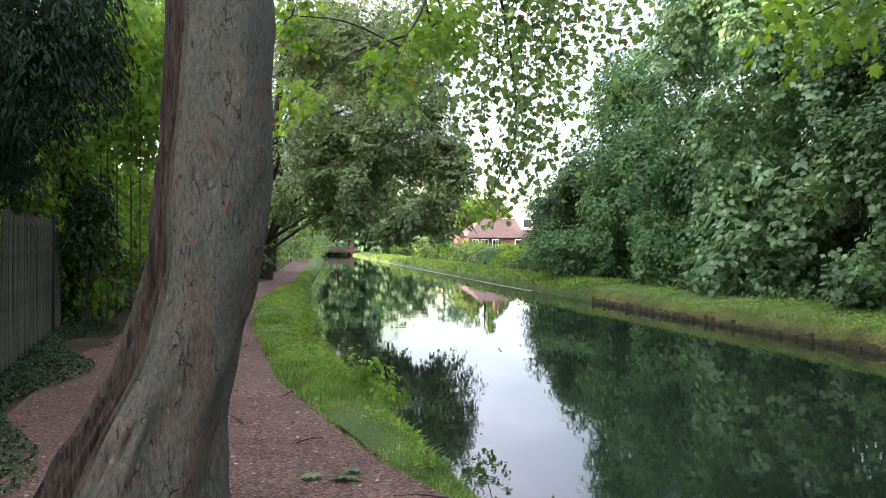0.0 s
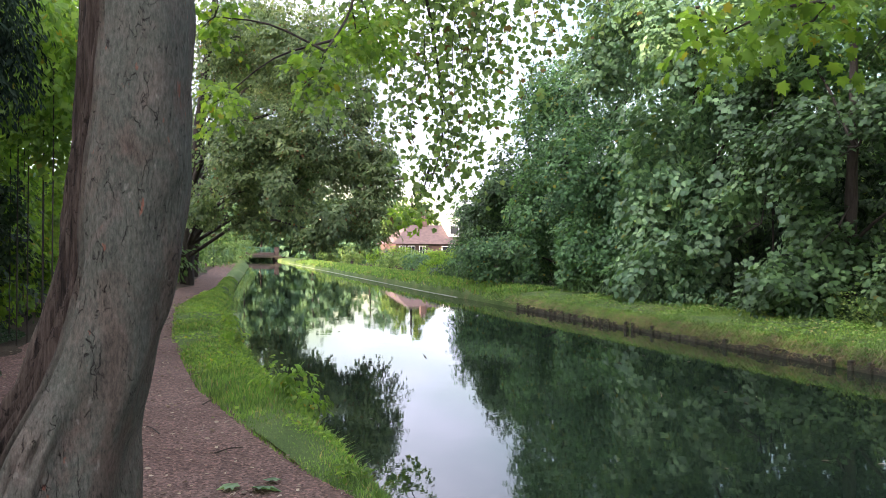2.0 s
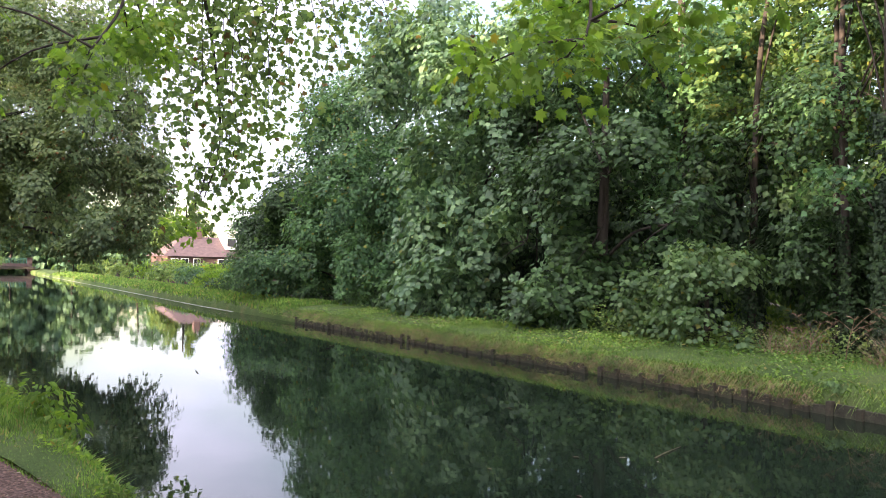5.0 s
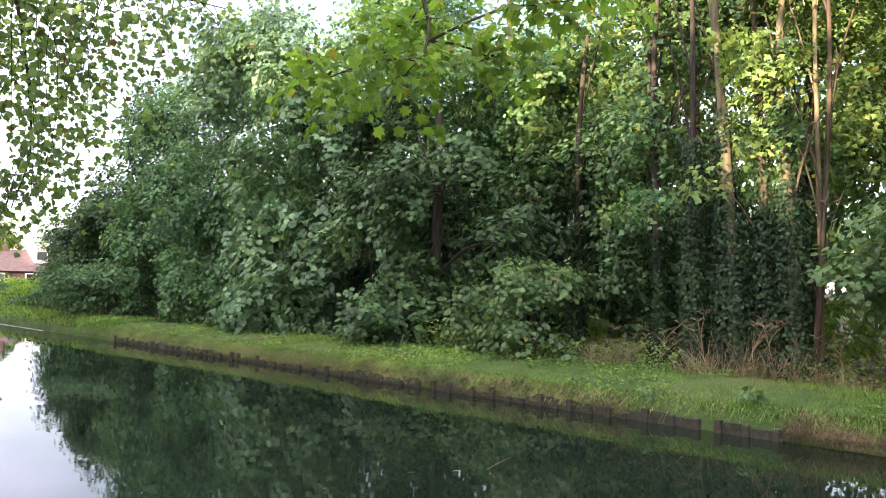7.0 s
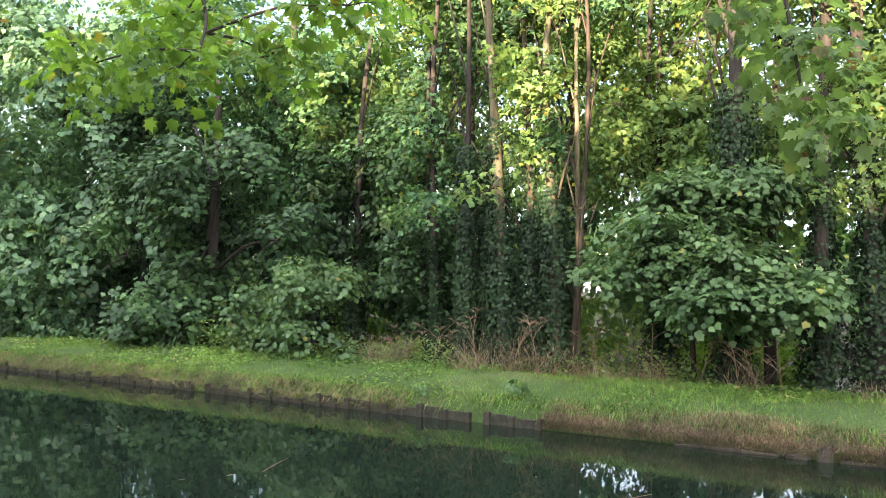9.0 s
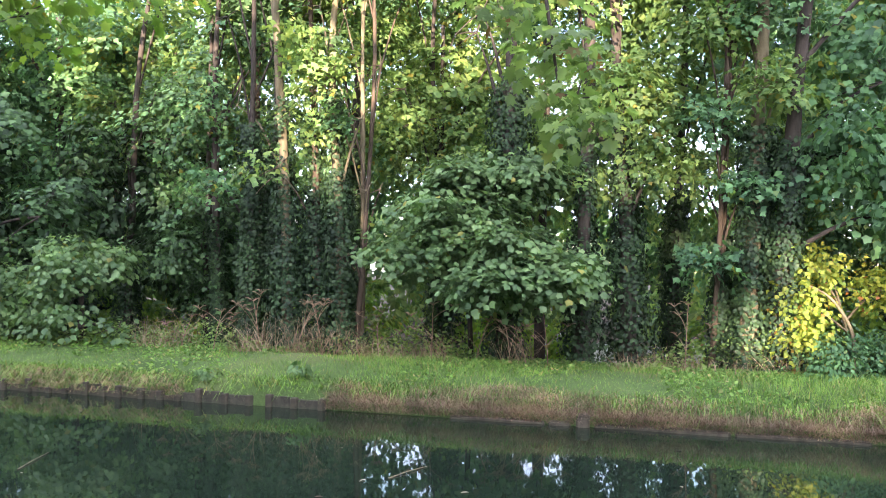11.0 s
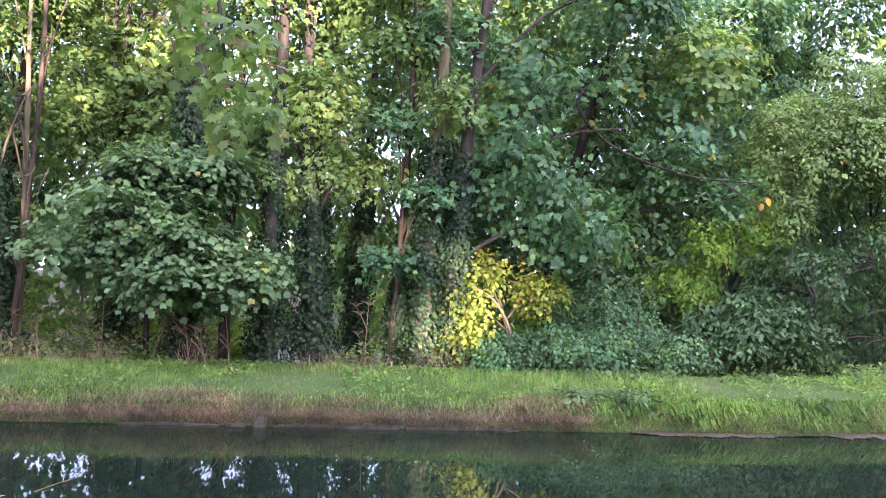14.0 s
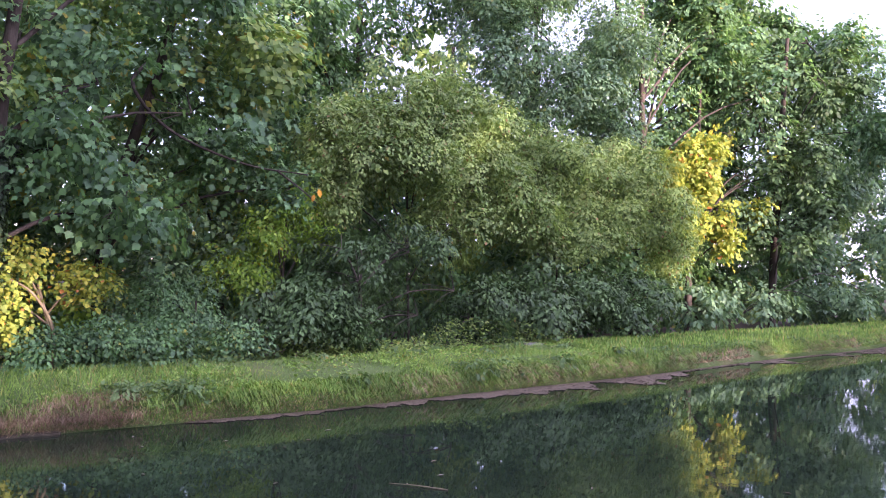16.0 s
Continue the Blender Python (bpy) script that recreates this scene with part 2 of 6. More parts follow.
def path_material():
    m = Nodes("gravel_path", 0.9, 0.2)
    a = m.ramp(m.noise(1.1, 6, 0.6), [(0.3, (0.095, 0.058, 0.046)), (0.7, (0.16, 0.105, 0.085))])
    cell = m.voronoi(55, feature="F1", out="Color")
    b = m.ramp(cell, [(0.1, (0.45, 0.43, 0.42)), (0.6, (1.0, 1.0, 1.0)), (0.9, (1.75, 1.65, 1.55))])
    m.color(m.mix(1.0, a, b, "MULTIPLY"))
    m.bump(m.voronoi(55, feature="F1"), 0.9, 0.02)
    return m.mat


def water_material():
    m = Nodes("canal_water", 0.02, 0.5)
    m.p.inputs["IOR"].default_value = 1.333
    m.color(m.ramp(m.noise(0.3, 3), [(0.3, (0.007, 0.013, 0.008)), (0.7, (0.012, 0.021, 0.012))]))
    a = m.noise(0.9, 3, 0.5, m.mapped((0.6, 1.3, 1)))
    b = m.noise(5.0, 3, 0.5, m.mapped((0.7, 1.2, 1)))
    m.bump(m.mix(0.25, a, b), 0.03, 0.05)
    return m.mat


EARTH, TURF, GRAVEL, WATER = ground_material(), turf_material(), path_material(), water_material()


def plain(name, a, b, scale=14.0, rough=0.8, bump=0.3, spec=0.3):
    m = Nodes(name, rough, spec)
    m.color(m.ramp(m.noise(scale, 6, 0.65), [(0.3, a), (0.7, b)]))
    if bump:
        m.bump(m.noise(scale * 4, 5, 0.7), bump, 0.01)
    return m.mat


# ---------------------------------------------------------------- mesh helpers
def mesh_from(name, verts, loops, starts, totals, material, smooth=False):
    """A mesh from flat arrays: vertices, corner indices, and each face's first corner and count."""
    me = bpy.data.meshes.new(name)
    me.vertices.add(len(verts))
    me.vertices.foreach_set("co", np.ascontiguousarray(verts, np.float32).ravel())
    me.loops.add(len(loops))
    me.loops.foreach_set("vertex_index", np.ascontiguousarray(loops, np.int32))
    me.polygons.add(len(starts))
    me.polygons.foreach_set("loop_start", np.ascontiguousarray(starts, np.int32))
    me.polygons.foreach_set("loop_total", np.ascontiguousarray(totals, np.int32))
    if smooth:
        me.polygons.foreach_set("use_smooth", np.ones(len(starts), bool))
    me.update(calc_edges=True)
    me.validate()
    me.materials.append(material)
    return me


def empty(name, x, y, z, label, category, group="", kind=""):
    ob = new(name)
    ob.location = (x, y, z)
    return tagged(ob, label, category, group, kind)


def child(ob, parent, label=""):
    """Makes ob, built in world coordinates, a part of parent without moving it."""
    ob.parent = parent
    ob.matrix_parent_inverse = Matrix.Translation(parent.location).inverted()
    return tagged(ob, label)


def part(name, bm, material, parent=None, label="", smooth=False):
    me = bpy.data.meshes.new(name)
    bm.to_mesh(me)
    bm.free()
    me.materials.append(material)
    if smooth:
        me.polygons.foreach_set("use_smooth", np.ones(len(me.polygons), bool))
    ob = new(name, me)
    return child(ob, parent, label) if parent else tagged(ob, label)


def box(bm, x0, x1, y0, y1, z0, z1, bevel=0.0, m=None):
    g = bmesh.ops.create_cube(bm, size=1.0)["verts"]
    for v in g:
        v.co = ((x0 + x1) / 2 + v.co.x * (x1 - x0), (y0 + y1) / 2 + v.co.y * (y1 - y0), (z0 + z1) / 2 + v.co.z * (z1 - z0))
        if m:
            v.co = m @ v.co
    if bevel:
        bmesh.ops.bevel(bm, geom=list({e for v in g for e in v.link_edges}), offset=bevel, segments=1, affect="EDGES")


_wave = np.random.default_rng(3).normal(size=(3, 18, 3))
_phase = np.random.default_rng(4).uniform(0, 6.28, size=(3, 18))


def lumps(p, scale, k=0):
    """A smooth noise of about -1 to 1 at points p."""
    return np.sin(p @ (_wave[k] * scale).T + _phase[k]).sum(1) / 4.2


# one leaf as two half blades folded along the midrib: x across, y along, z up
LOBED = np.array([(0, 0, 0), (0, 1, -0.10), (0.58, 0.36, 0.0), (0.22, 0.60, 0.05), (-0.58, 0.36, 0.0), (-0.22, 0.60, 0.05)])
LOBED_F = [(0, 2, 3, 1), (0, 1, 5, 4)]
MAPLE = np.array([(0, 0, 0), (0, 1.0, -0.12), (0.34, -0.02, 0.02), (0.27, 0.20, 0.03), (0.62, 0.40, -0.04), (0.36, 0.46, 0.03), (0.42, 0.70, -0.03), (0.18, 0.66, 0.04),
                  (-0.34, -0.02, 0.02), (-0.27, 0.20, 0.03), (-0.62, 0.40, -0.04), (-0.36, 0.46, 0.03), (-0.42, 0.70, -0.03), (-0.18, 0.66, 0.04)])
MAPLE_F = [(0, 2, 3, 4, 5, 6, 7, 1), (0, 1, 13, 12, 11, 10, 9, 8)]
PALM = np.array([(0, 0, 0), (0, 1, -0.14), (0.34, -0.04, 0.03), (0.40, 0.20, 0.03), (0.62, 0.44, -0.06), (0.34, 0.62, 0.02),
                 (-0.34, -0.04, 0.03), (-0.40, 0.20, 0.03), (-0.62, 0.44, -0.06), (-0.34, 0.62, 0.02)])
PALM_F = [(0, 2, 3, 4, 5, 1), (0, 1, 9, 8, 7, 6)]
OVAL = np.array([(0, 0, 0), (0, 1, -0.08), (0.26, 0.28, 0.05), (0.22, 0.68, 0.04), (-0.26, 0.28, 0.05), (-0.22, 0.68, 0.04)])
OVAL_F = [(0, 2, 3, 1), (0, 1, 5, 4)]
KITE = np.array([(0, 0, 0), (0.34, 0.45, 0.05), (0, 1, -0.08), (-0.34, 0.45, 0.05)])
BROAD = np.array([(0, 0, 0), (0.5, 0.40, 0.06), (0, 1, -0.10), (-0.5, 0.40, 0.06)])
KITE_F = [(0, 1, 2), (0, 2, 3)]
SLIM = OVAL * (0.62, 1, 1)
SHAPES = {"palm": (PALM, PALM_F), "lobed": (LOBED, LOBED_F), "maple": (MAPLE, MAPLE_F), "oval": (OVAL, OVAL_F), "slim": (SLIM, OVAL_F), "kite": (KITE, KITE_F), "broad": (BROAD, KITE_F)}


def unit(v):
    return v / np.maximum(np.linalg.norm(v, axis=-1, keepdims=True), 1e-9)


def leaves_mesh(name, pos, tip, nor, size, shape, material):
    base, faces = SHAPES[shape]
    tip = unit(tip)
    side = unit(np.cross(tip, nor))
    up = np.cross(side, tip)
    ax = np.stack([side, tip, up], 1) * size[:, None, None]
    v = pos[:, None, :] + np.einsum("vk,nkj->nvj", base, ax)
    n, k = len(pos), len(base)
    flat = np.array([i for f in faces for i in f])
    loops = (np.arange(n)[:, None] * k + flat[None]).ravel()
    tot = np.tile([len(f) for f in faces], n)
    starts = np.r_[0, np.cumsum(tot)[:-1]]
    return mesh_from(name, v.reshape(-1, 3), loops, starts, tot, material)


def sprays(blobs, per_m2, size, spray=0.55, per=10, hollow=0.38, gap=-0.22, droop=0.5, seed=0, grain=1.1):
    """Leaves in sprays over ellipsoid clumps (x, y, z, rx, ry, rz): places, tips, normals and sizes."""
    r = np.random.default_rng(seed)
    P, T, N, S = [], [], [], []
    for b in blobs:
        c, e = np.array(b[:3]), np.array(b[3:6])
        area = 4 * math.pi * (((e[0] * e[1]) ** 1.6 + (e[0] * e[2]) ** 1.6 + (e[1] * e[2]) ** 1.6) / 3) ** (1 / 1.6)
        n = max(4, int(area * per_m2 * (b[6] if len(b) > 6 else 1)))
        d = unit(r.normal(size=(n, 3)))
        rad = hollow + (1 - hollow) * r.random(n) ** 0.6
        q = c + d * e * rad[:, None]
        w = lumps(q, grain, 0)
        q += d * e * (0.16 * lumps(q, 0.8, 1))[:, None]
        keep = w > gap
        q, d = q[keep], d[keep]
        n = len(q)
        if not n:
            continue
        out = unit(d * (1, 1, 0.35))
        way = unit(out + r.normal(size=(n, 3)) * 0.35 - (0, 0, droop))
        sid = unit(np.cross(way, (0, 0, 1.0)))
        face = np.cross(sid, way)
        u, s = r.uniform(-0.5, 0.55, (n, per)), r.choice([-1, 1], (n, per))
        wid = r.uniform(0.08, 0.42, (n, per)) * (0.62 - 0.75 * u)
        p = q[:, None] + way[:, None] * (u * spray)[..., None] + sid[:, None] * (s * wid * spray * 1.3)[..., None]
        p[..., 2] += r.normal(size=(n, per)) * 0.03 * spray / 0.55 - (u * u) * spray * 0.3
        tip = way[:, None] * 0.8 + sid[:, None] * (s * 0.7)[..., None] + r.normal(size=(n, per, 3)) * 0.22 - np.array((0, 0, 0.25 + droop * 0.6))
        nor = face[:, None] + out[:, None] * 0.5 + r.normal(size=(n, per, 3)) * 0.26
        P.append(p.reshape(-1, 3)), T.append(tip.reshape(-1, 3)), N.append(nor.reshape(-1, 3))
        S.append((size * r.uniform(0.6, 1.2, n * per)))
    return np.concatenate(P), np.concatenate(T), np.concatenate(N), np.concatenate(S)


def crown(name, parent, blobs, material, shape="lobed", per_m2=3.0, size=0.14, label="", cut=None, **kw):
    p, t, n, s = sprays(blobs, per_m2, size, **kw)
    if cut is not None:
        k = cut(p)
        p, t, n, s = p[k], t[k], n[k], s[k]
    k = p[:, 2] > 0.05
    me = leaves_mesh(name, p[k], t[k], n[k], s[k], shape, material)
    ob = new(name, me)
    return child(ob, parent, label) if parent else tagged(ob, label)


def tube_arrays(points, radii, sides=10, rough=0.0, seed=0):
    """A tapering tube through points, as vertices and quads."""
    pts = np.array(points, float)
    rad = np.array(radii, float)
    tan = unit(np.gradient(pts, axis=0))
    ref = np.array((0.31, 0.17, 0.94)) if abs(tan[0, 2]) < 0.9 else np.array((1.0, 0.1, 0))
    a = unit(np.cross(tan, ref))
    b = np.cross(tan, a)
    th = np.arange(sides) * 2 * math.pi / sides
    ring = np.cos(th)[None, :, None] * a[:, None] + np.sin(th)[None, :, None] * b[:, None]
    v = pts[:, None] + ring * rad[:, None, None]
    if rough:
        q = v.reshape(-1, 3)
        v = v + ring * (rad[:, None] * rough * lumps(q, 3.0 / max(rad.max(), 0.05) * 0.35, 2).reshape(len(pts), sides))[..., None]
    m, k = len(pts), sides
    i, j = np.meshgrid(np.arange(m - 1), np.arange(k), indexing="ij")
    quads = np.stack([i * k + j, i * k + (j + 1) % k, (i + 1) * k + (j + 1) % k, (i + 1) * k + j], -1).reshape(-1, 4)
    return v.reshape(-1, 3), quads


def tubes(name, parent, lines, material, label="", sides=8, rough=0.08, steps=6):
    """One mesh of several tubes; a line is (points, first radius, last radius)."""
    V, Q, off = [], [], 0
    for pts, r0, r1 in lines:
        pts = smooth_line(pts, steps)
        v, q = tube_arrays(pts, np.linspace(r0, r1, len(pts)), sides, rough)
        V.append(v), Q.append(q + off)
        off += len(v)
    V, Q = np.concatenate(V), np.concatenate(Q)
    me = mesh_from(name, V, Q.ravel(), np.arange(len(Q)) * 4, np.full(len(Q), 4), material, True)
    ob = new(name, me)
    return child(ob, parent, label) if parent else tagged(ob, label)


def smooth_line(pts, steps=6):
    """A Catmull-Rom line through the points."""
    p = np.array(pts, float)
    if len(p) < 3:
        return np.linspace(p[0], p[-1], steps + 1)
    p = np.vstack([2 * p[0] - p[1], p, 2 * p[-1] - p[-2]])
    out = []
    for k in range(1, len(p) - 2):
        for u in np.linspace(0, 1, steps, endpoint=False):
            a, b, c, d = p[k - 1 : k + 3]
            out.append(0.5 * ((2 * b) + (c - a) * u + (2 * a - 5 * b + 4 * c - d) * u * u + (3 * b - a - 3 * c + d) * u**3))
    out.append(p[-2])
    return np.array(out)


# ---------------------------------------------------------------- ground and water
def left_edge(y):
    """Where the water meets the towpath's bank."""
    return np.interp(y, [-60, -3, 3, 6, 9.5, 12.5, 17, 25, 37, 56, 89, 130], [2.2, 1.7, 1.4, 1.34, 1.3, 1.02, 0.94, 1.1, 1.7, 3.2, 5.7, 7.6])


def right_edge(y):
    return np.interp(y, [-90, -40, -25, -20, -14, -9, -6, 0, 20, 36, 74, 130], [22, 15.5, 12.9, 12.4, 11.4, 10.9, 10.5, 10.4, 10.2, 10.2, 11.1, 12.6])


def path_right(y):
    return np.interp(y, [-60, 2, 5, 5.7, 7, 9.4, 14.8, 22.7, 34, 53, 130], [1.4, 1.2, 1.05, 0.82, 0.57, 0.13, -0.29, -0.37, 0.92, 2.15, 7.0])


def path_left(y):
    return np.interp(y, [-60, 0, 7.3, 11.8, 20, 27, 31.8, 36, 43.5, 130], [-2.0, -2.0, -1.95, -2.3, -2.0, -1.2, -0.4, 0.2, 0.55, 5.2])


def strip(name, ys, profile, material, kind="structure", label="", category="", smooth=True):
    """A sheet lofted along y: profile(y) gives the cross section's points (x, z)."""
    rows = [profile(y) for y in ys]
    k = len(rows[0])
    v = np.array([(x, y, z) for y, row in zip(ys, rows) for x, z in row])
    i, j = np.meshgrid(np.arange(len(ys) - 1), np.arange(k - 1), indexing="ij")
    q = np.stack([i * k + j, i * k + j + 1, (i + 1) * k + j + 1, (i + 1) * k + j], -1).reshape(-1, 4)
    me = mesh_from(name, v, q.ravel(), np.arange(len(q)) * 4, np.full(len(q), 4), material, smooth)
    return tagged(new(name, me), label, category, "", kind)


YS = np.unique(np.concatenate([np.linspace(-90, -20, 36), np.linspace(-20, 40, 241), np.linspace(40, 135, 96), [-2500, -600, -200, 200, 600, 2500]]))


def bumps(x, y, a=0.04):
    q = np.array([[x, y, 0.0]])
    return a * float(lumps(q, 1.2, 1)[0])


def ground_profile(y):
    """Land, towpath, left bank, canal bed, right bank and land in one section."""
    far = abs(y) > 140
    L, R = float(left_edge(y)), float(right_edge(y))
    pr, pl = float(path_right(y)), float(path_left(y))
    pr = min(pr, L - 0.25)
    rows = [(-2500, 0.4), (-60, 0.4), (-8, 0.42 + bumps(-8, y)), (-4, 0.36 + bumps(-4, y)), (pl - 0.5, 0.34 + bumps(pl, y)), (pl, 0.30), ((pl + pr) / 2, 0.30), (pr, 0.30),
            (pr + (L - pr) * 0.35, 0.26), (pr + (L - pr) * 0.75, 0.14), (L - 0.03, -0.04), (L + 0.15, -0.4), (L + 1.5, -1.0), (R - 1.5, -1.0),
            (R + 0.06, -0.4), (R + 0.10, 0.08), (R + 0.20, 0.22), (R + 0.7, 0.32), (R + 1.6, 0.38), (R + 2.6, 0.44 + bumps(R + 2.6, y, 0.03)), (R + 5, -0.15 + bumps(R + 5, y)), (R + 9, -0.35), (R + 40, -0.3), (2500, 0.3)]
    return rows


ground = strip("ground", YS, ground_profile, EARTH, label="dark earth of both canal banks under trees", category="ground")
path = strip("towpath", YS[(YS > -60) & (YS < 129)], lambda y: [(float(path_left(y)) - 0.35, 0.335)] + [(float(path_left(y)) + (min(float(path_right(y)), float(left_edge(y)) - 0.25) - float(path_left(y))) * u, 0.318 + 0.02 * math.sin(math.pi * u) + bumps(u * 9, y, 0.008)) for u in np.linspace(0, 1, 8)] + [(min(float(path_right(y)), float(left_edge(y)) - 0.25) + 0.05, 0.315)],
             GRAVEL, label="brown gravel towpath littered with leaf scraps", category="path")
turf_left = strip("turf_left", YS[(YS > -60) & (YS < 131)], lambda y: [((p := min(float(path_right(y)), float(left_edge(y)) - 0.25)) + (float(left_edge(y)) + 0.02 - p) * u, 0.325 + 0.06 * math.sin(math.pi * u) - 0.30 * u**3 + bumps(u * 3, y, 0.02)) for u in np.linspace(0, 1, 8)],
                  TURF, label="green grass verge between towpath and water", category="grass")
turf_right = strip("turf_right", YS[(YS > -88) & (YS < 131)], lambda y: [(float(right_edge(y)) + x, z + bumps(x * 2, y, 0.03)) for x, z in ((0.0, -0.05), (0.045, 0.14), (0.11, 0.27), (0.25, 0.36), (0.7, 0.44), (1.2, 0.49), (1.7, 0.52), (2.3, 0.50), (2.9, 0.43))],
                   TURF, label="mown green grass bank beyond the water", category="grass")
water = strip("water", YS[(YS > -91) & (YS < 131)], lambda y: [(float(left_edge(y)) - 0.5 + (float(right_edge(y)) - float(left_edge(y)) + 0.53) * u, 0.0) for u in np.linspace(0, 1, 6)],
              WATER, label="still dark green canal water mirroring the trees", category="water")

# ---------------------------------------------------------------- the leaning trunk beside the path
def near_tree():
    ob = empty("leaning_tree", -0.62, 4.75, 0.3, "broad grey-brown leaning tree with cracked flaking bark", "tree")
    zs = np.concatenate([np.linspace(0.1, 3.6, 150), np.linspace(3.7, 7.5, 30)])
    # left and right outline of the trunk by height
    lo = np.interp(zs, [0.1, 0.3, 0.55, 0.83, 1.17, 1.52, 1.84, 2.3, 2.75, 3.2, 7.5], [-1.50, -1.41, -1.27, -1.11, -0.90, -0.77, -0.69, -0.64, -0.59, -0.58, -0.62])
    hi = np.interp(zs, [0.1, 0.3, 0.55, 0.83, 1.17, 1.52, 1.84, 2.3, 2.75, 3.2, 7.5], [-0.25, -0.29, -0.30, -0.28, -0.20, -0.09, -0.03, 0.02, 0.03, 0.05, -0.25])
    k = 240
    th = np.arange(k) * 2 * math.pi / k
    cx, r = (lo + hi) / 2, (hi - lo) / 2
    cy = 4.95 + 0.0 * zs
    flare = np.interp(zs, [0.1, 0.8, 1.6], [1.0, 0.45, 0.0])
    x = cx[:, None] + np.cos(th) * r[:, None]
    y = cy[:, None] + np.sin(th) * (0.36 + 0.18 * flare)[:, None]
    v = np.stack([x, y, np.repeat(zs[:, None], k, 1)], -1)
    q = v.reshape(-1, 3)
    out = np.stack([np.cos(th)[None] + 0 * x, np.sin(th)[None] + 0 * x, 0 * x], -1)
    relief = 0.020 * lumps(q * (1, 1, 0.3), 7.0, 0) + 0.010 * lumps(q * (1, 1, 0.4), 16.0, 1)
    ribs = np.sin(th * 7 + 1.2)[None] * 0.05 * flare[:, None]
    wob = (0.10 * np.sin(zs * 2.0) + 0.05 * np.sin(zs * 5.3))[:, None]
    groove = 0
    for at_th, wide, deep in ((3.42, 0.05, 0.06), (3.62, 0.05, 0.08), (3.80, 0.04, 0.07), (3.98, 0.032, 0.04), (4.13, 0.025, 0.02)):
        groove = groove - deep * np.exp(-(((th[None] - at_th - wob) / wide) ** 2)) * np.interp(zs, [0.1, 2.0, 3.6], [1.2, 1.0, 0.7])[:, None]
    rough = np.exp(-(((th[None] - 3.65 - wob) / 0.42) ** 2))
    groove = groove + rough * (0.016 * np.sin(th[None] * 52 + 3 * np.sin(zs * 3.1)[:, None]) + 0.010 * lumps(q * (1, 1, 0.35), 22.0, 2).reshape(len(zs), k))
    for kz, kt, dz, dt, deep in ((0.86, 4.16, 0.09, 0.045, 0.05), (0.84, 4.56, 0.08, 0.035, 0.055), (0.70, 4.42, 0.16, 0.02, 0.03), (0.66, 4.78, 0.14, 0.018, 0.025), (1.50, 3.98, 0.018, 0.07, 0.03), (1.49, 4.66, 0.03, 0.04, 0.014), (1.20, 4.60, 0.02, 0.03, 0.018)):
        groove = groove - deep * np.exp(-(((zs[:, None] - kz) / dz) ** 2) - ((th[None] - kt) / dt) ** 2)
    for kz, kt, dz, dt, high in ((0.80, 4.30, 0.16, 0.06, 0.03), (0.85, 4.70, 0.14, 0.05, 0.022), (1.46, 4.02, 0.05, 0.06, 0.015)):
        groove = groove + high * np.exp(-(((zs[:, None] - kz) / dz) ** 2) - ((th[None] - kt) / dt) ** 2)
    v = v + out * (relief.reshape(len(zs), k) + ribs + groove)[..., None]
    i, j = np.meshgrid(np.arange(len(zs) - 1), np.arange(k), indexing="ij")
    quads = np.stack([i * k + j, i * k + (j + 1) % k, (i + 1) * k + (j + 1) % k, (i + 1) * k + j], -1).reshape(-1, 4)
    me = mesh_from("trunk", v.reshape(-1, 3), quads.ravel(), np.arange(len(quads)) * 4, np.full(len(quads), 4), BARK_NEAR, True)
    old = me.attributes.new("furrowed", "FLOAT", "POINT")
    old.data.foreach_set("value", np.ascontiguousarray(np.clip(rough * 1.5 + 0.35 * lumps(q * (1, 1, 0.3), 5.0, 1).reshape(len(zs), k) * rough, 0, 1), np.float32).ravel())
    child(new("trunk", me), ob)
    top = (-0.43, 4.95, 7.3)
    lines = [([top, (1.2, 5.6, 8.2), (3.4, 6.2, 7.2), (4.6, 6.0, 5.6)], 0.16, 0.02), ([top, (0.3, 8.0, 8.6), (1.8, 11.5, 8.0), (3.2, 13.0, 6.0)], 0.16, 0.02),
             ([top, (1.8, 3.6, 8.6), (4.2, 1.4, 7.2), (4.9, 0.3, 5.4)], 0.14, 0.02), ([top, (-1.6, 6.4, 8.8), (-2.5, 8.5, 9.0)], 0.14, 0.03), ([top, (-1.2, 2.0, 8.8), (-2.6, -1.0, 9.0)], 0.14, 0.03)]
    tubes("limbs", ob, lines, BARK_DARK, sides=8)
    return ob


leaning_tree = near_tree()

# ---------------------------------------------------------------- trees and shrubs
FB, OW, DB = "trees on the far bank", "trees of the open wood", "trees down the far bank"


def land(x, y):
    """The height of the right bank's land."""
    return float(np.interp(x - float(right_edge(y)), [0.2, 1.6, 2.6, 5.0, 9.0], [0.34, 0.46, 0.46, -0.15, -0.35]))


def burst(blob, seed, n=9, k=0.46):
    """Splits a big clump (x, y, z, r, rz) into smaller overlapping ones with an uneven outline."""
    g = np.random.default_rng(seed)
    x, y, z, r, rz = blob
    out = []
    for i in range(n):
        u = 1 - 2 * (i + 0.5) / n
        a = i * 2.4 + g.uniform(-0.6, 0.6)
        w = math.sqrt(1 - u * u) * g.uniform(0.5, 0.75)
        s = g.uniform(0.8, 1.25) * k
        out.append((x + r * w * math.cos(a), y + r * w * math.sin(a), z + rz * u * g.uniform(0.5, 0.75), r * s, r * s, max(0.18, rz * s * 1.05)))
    return out


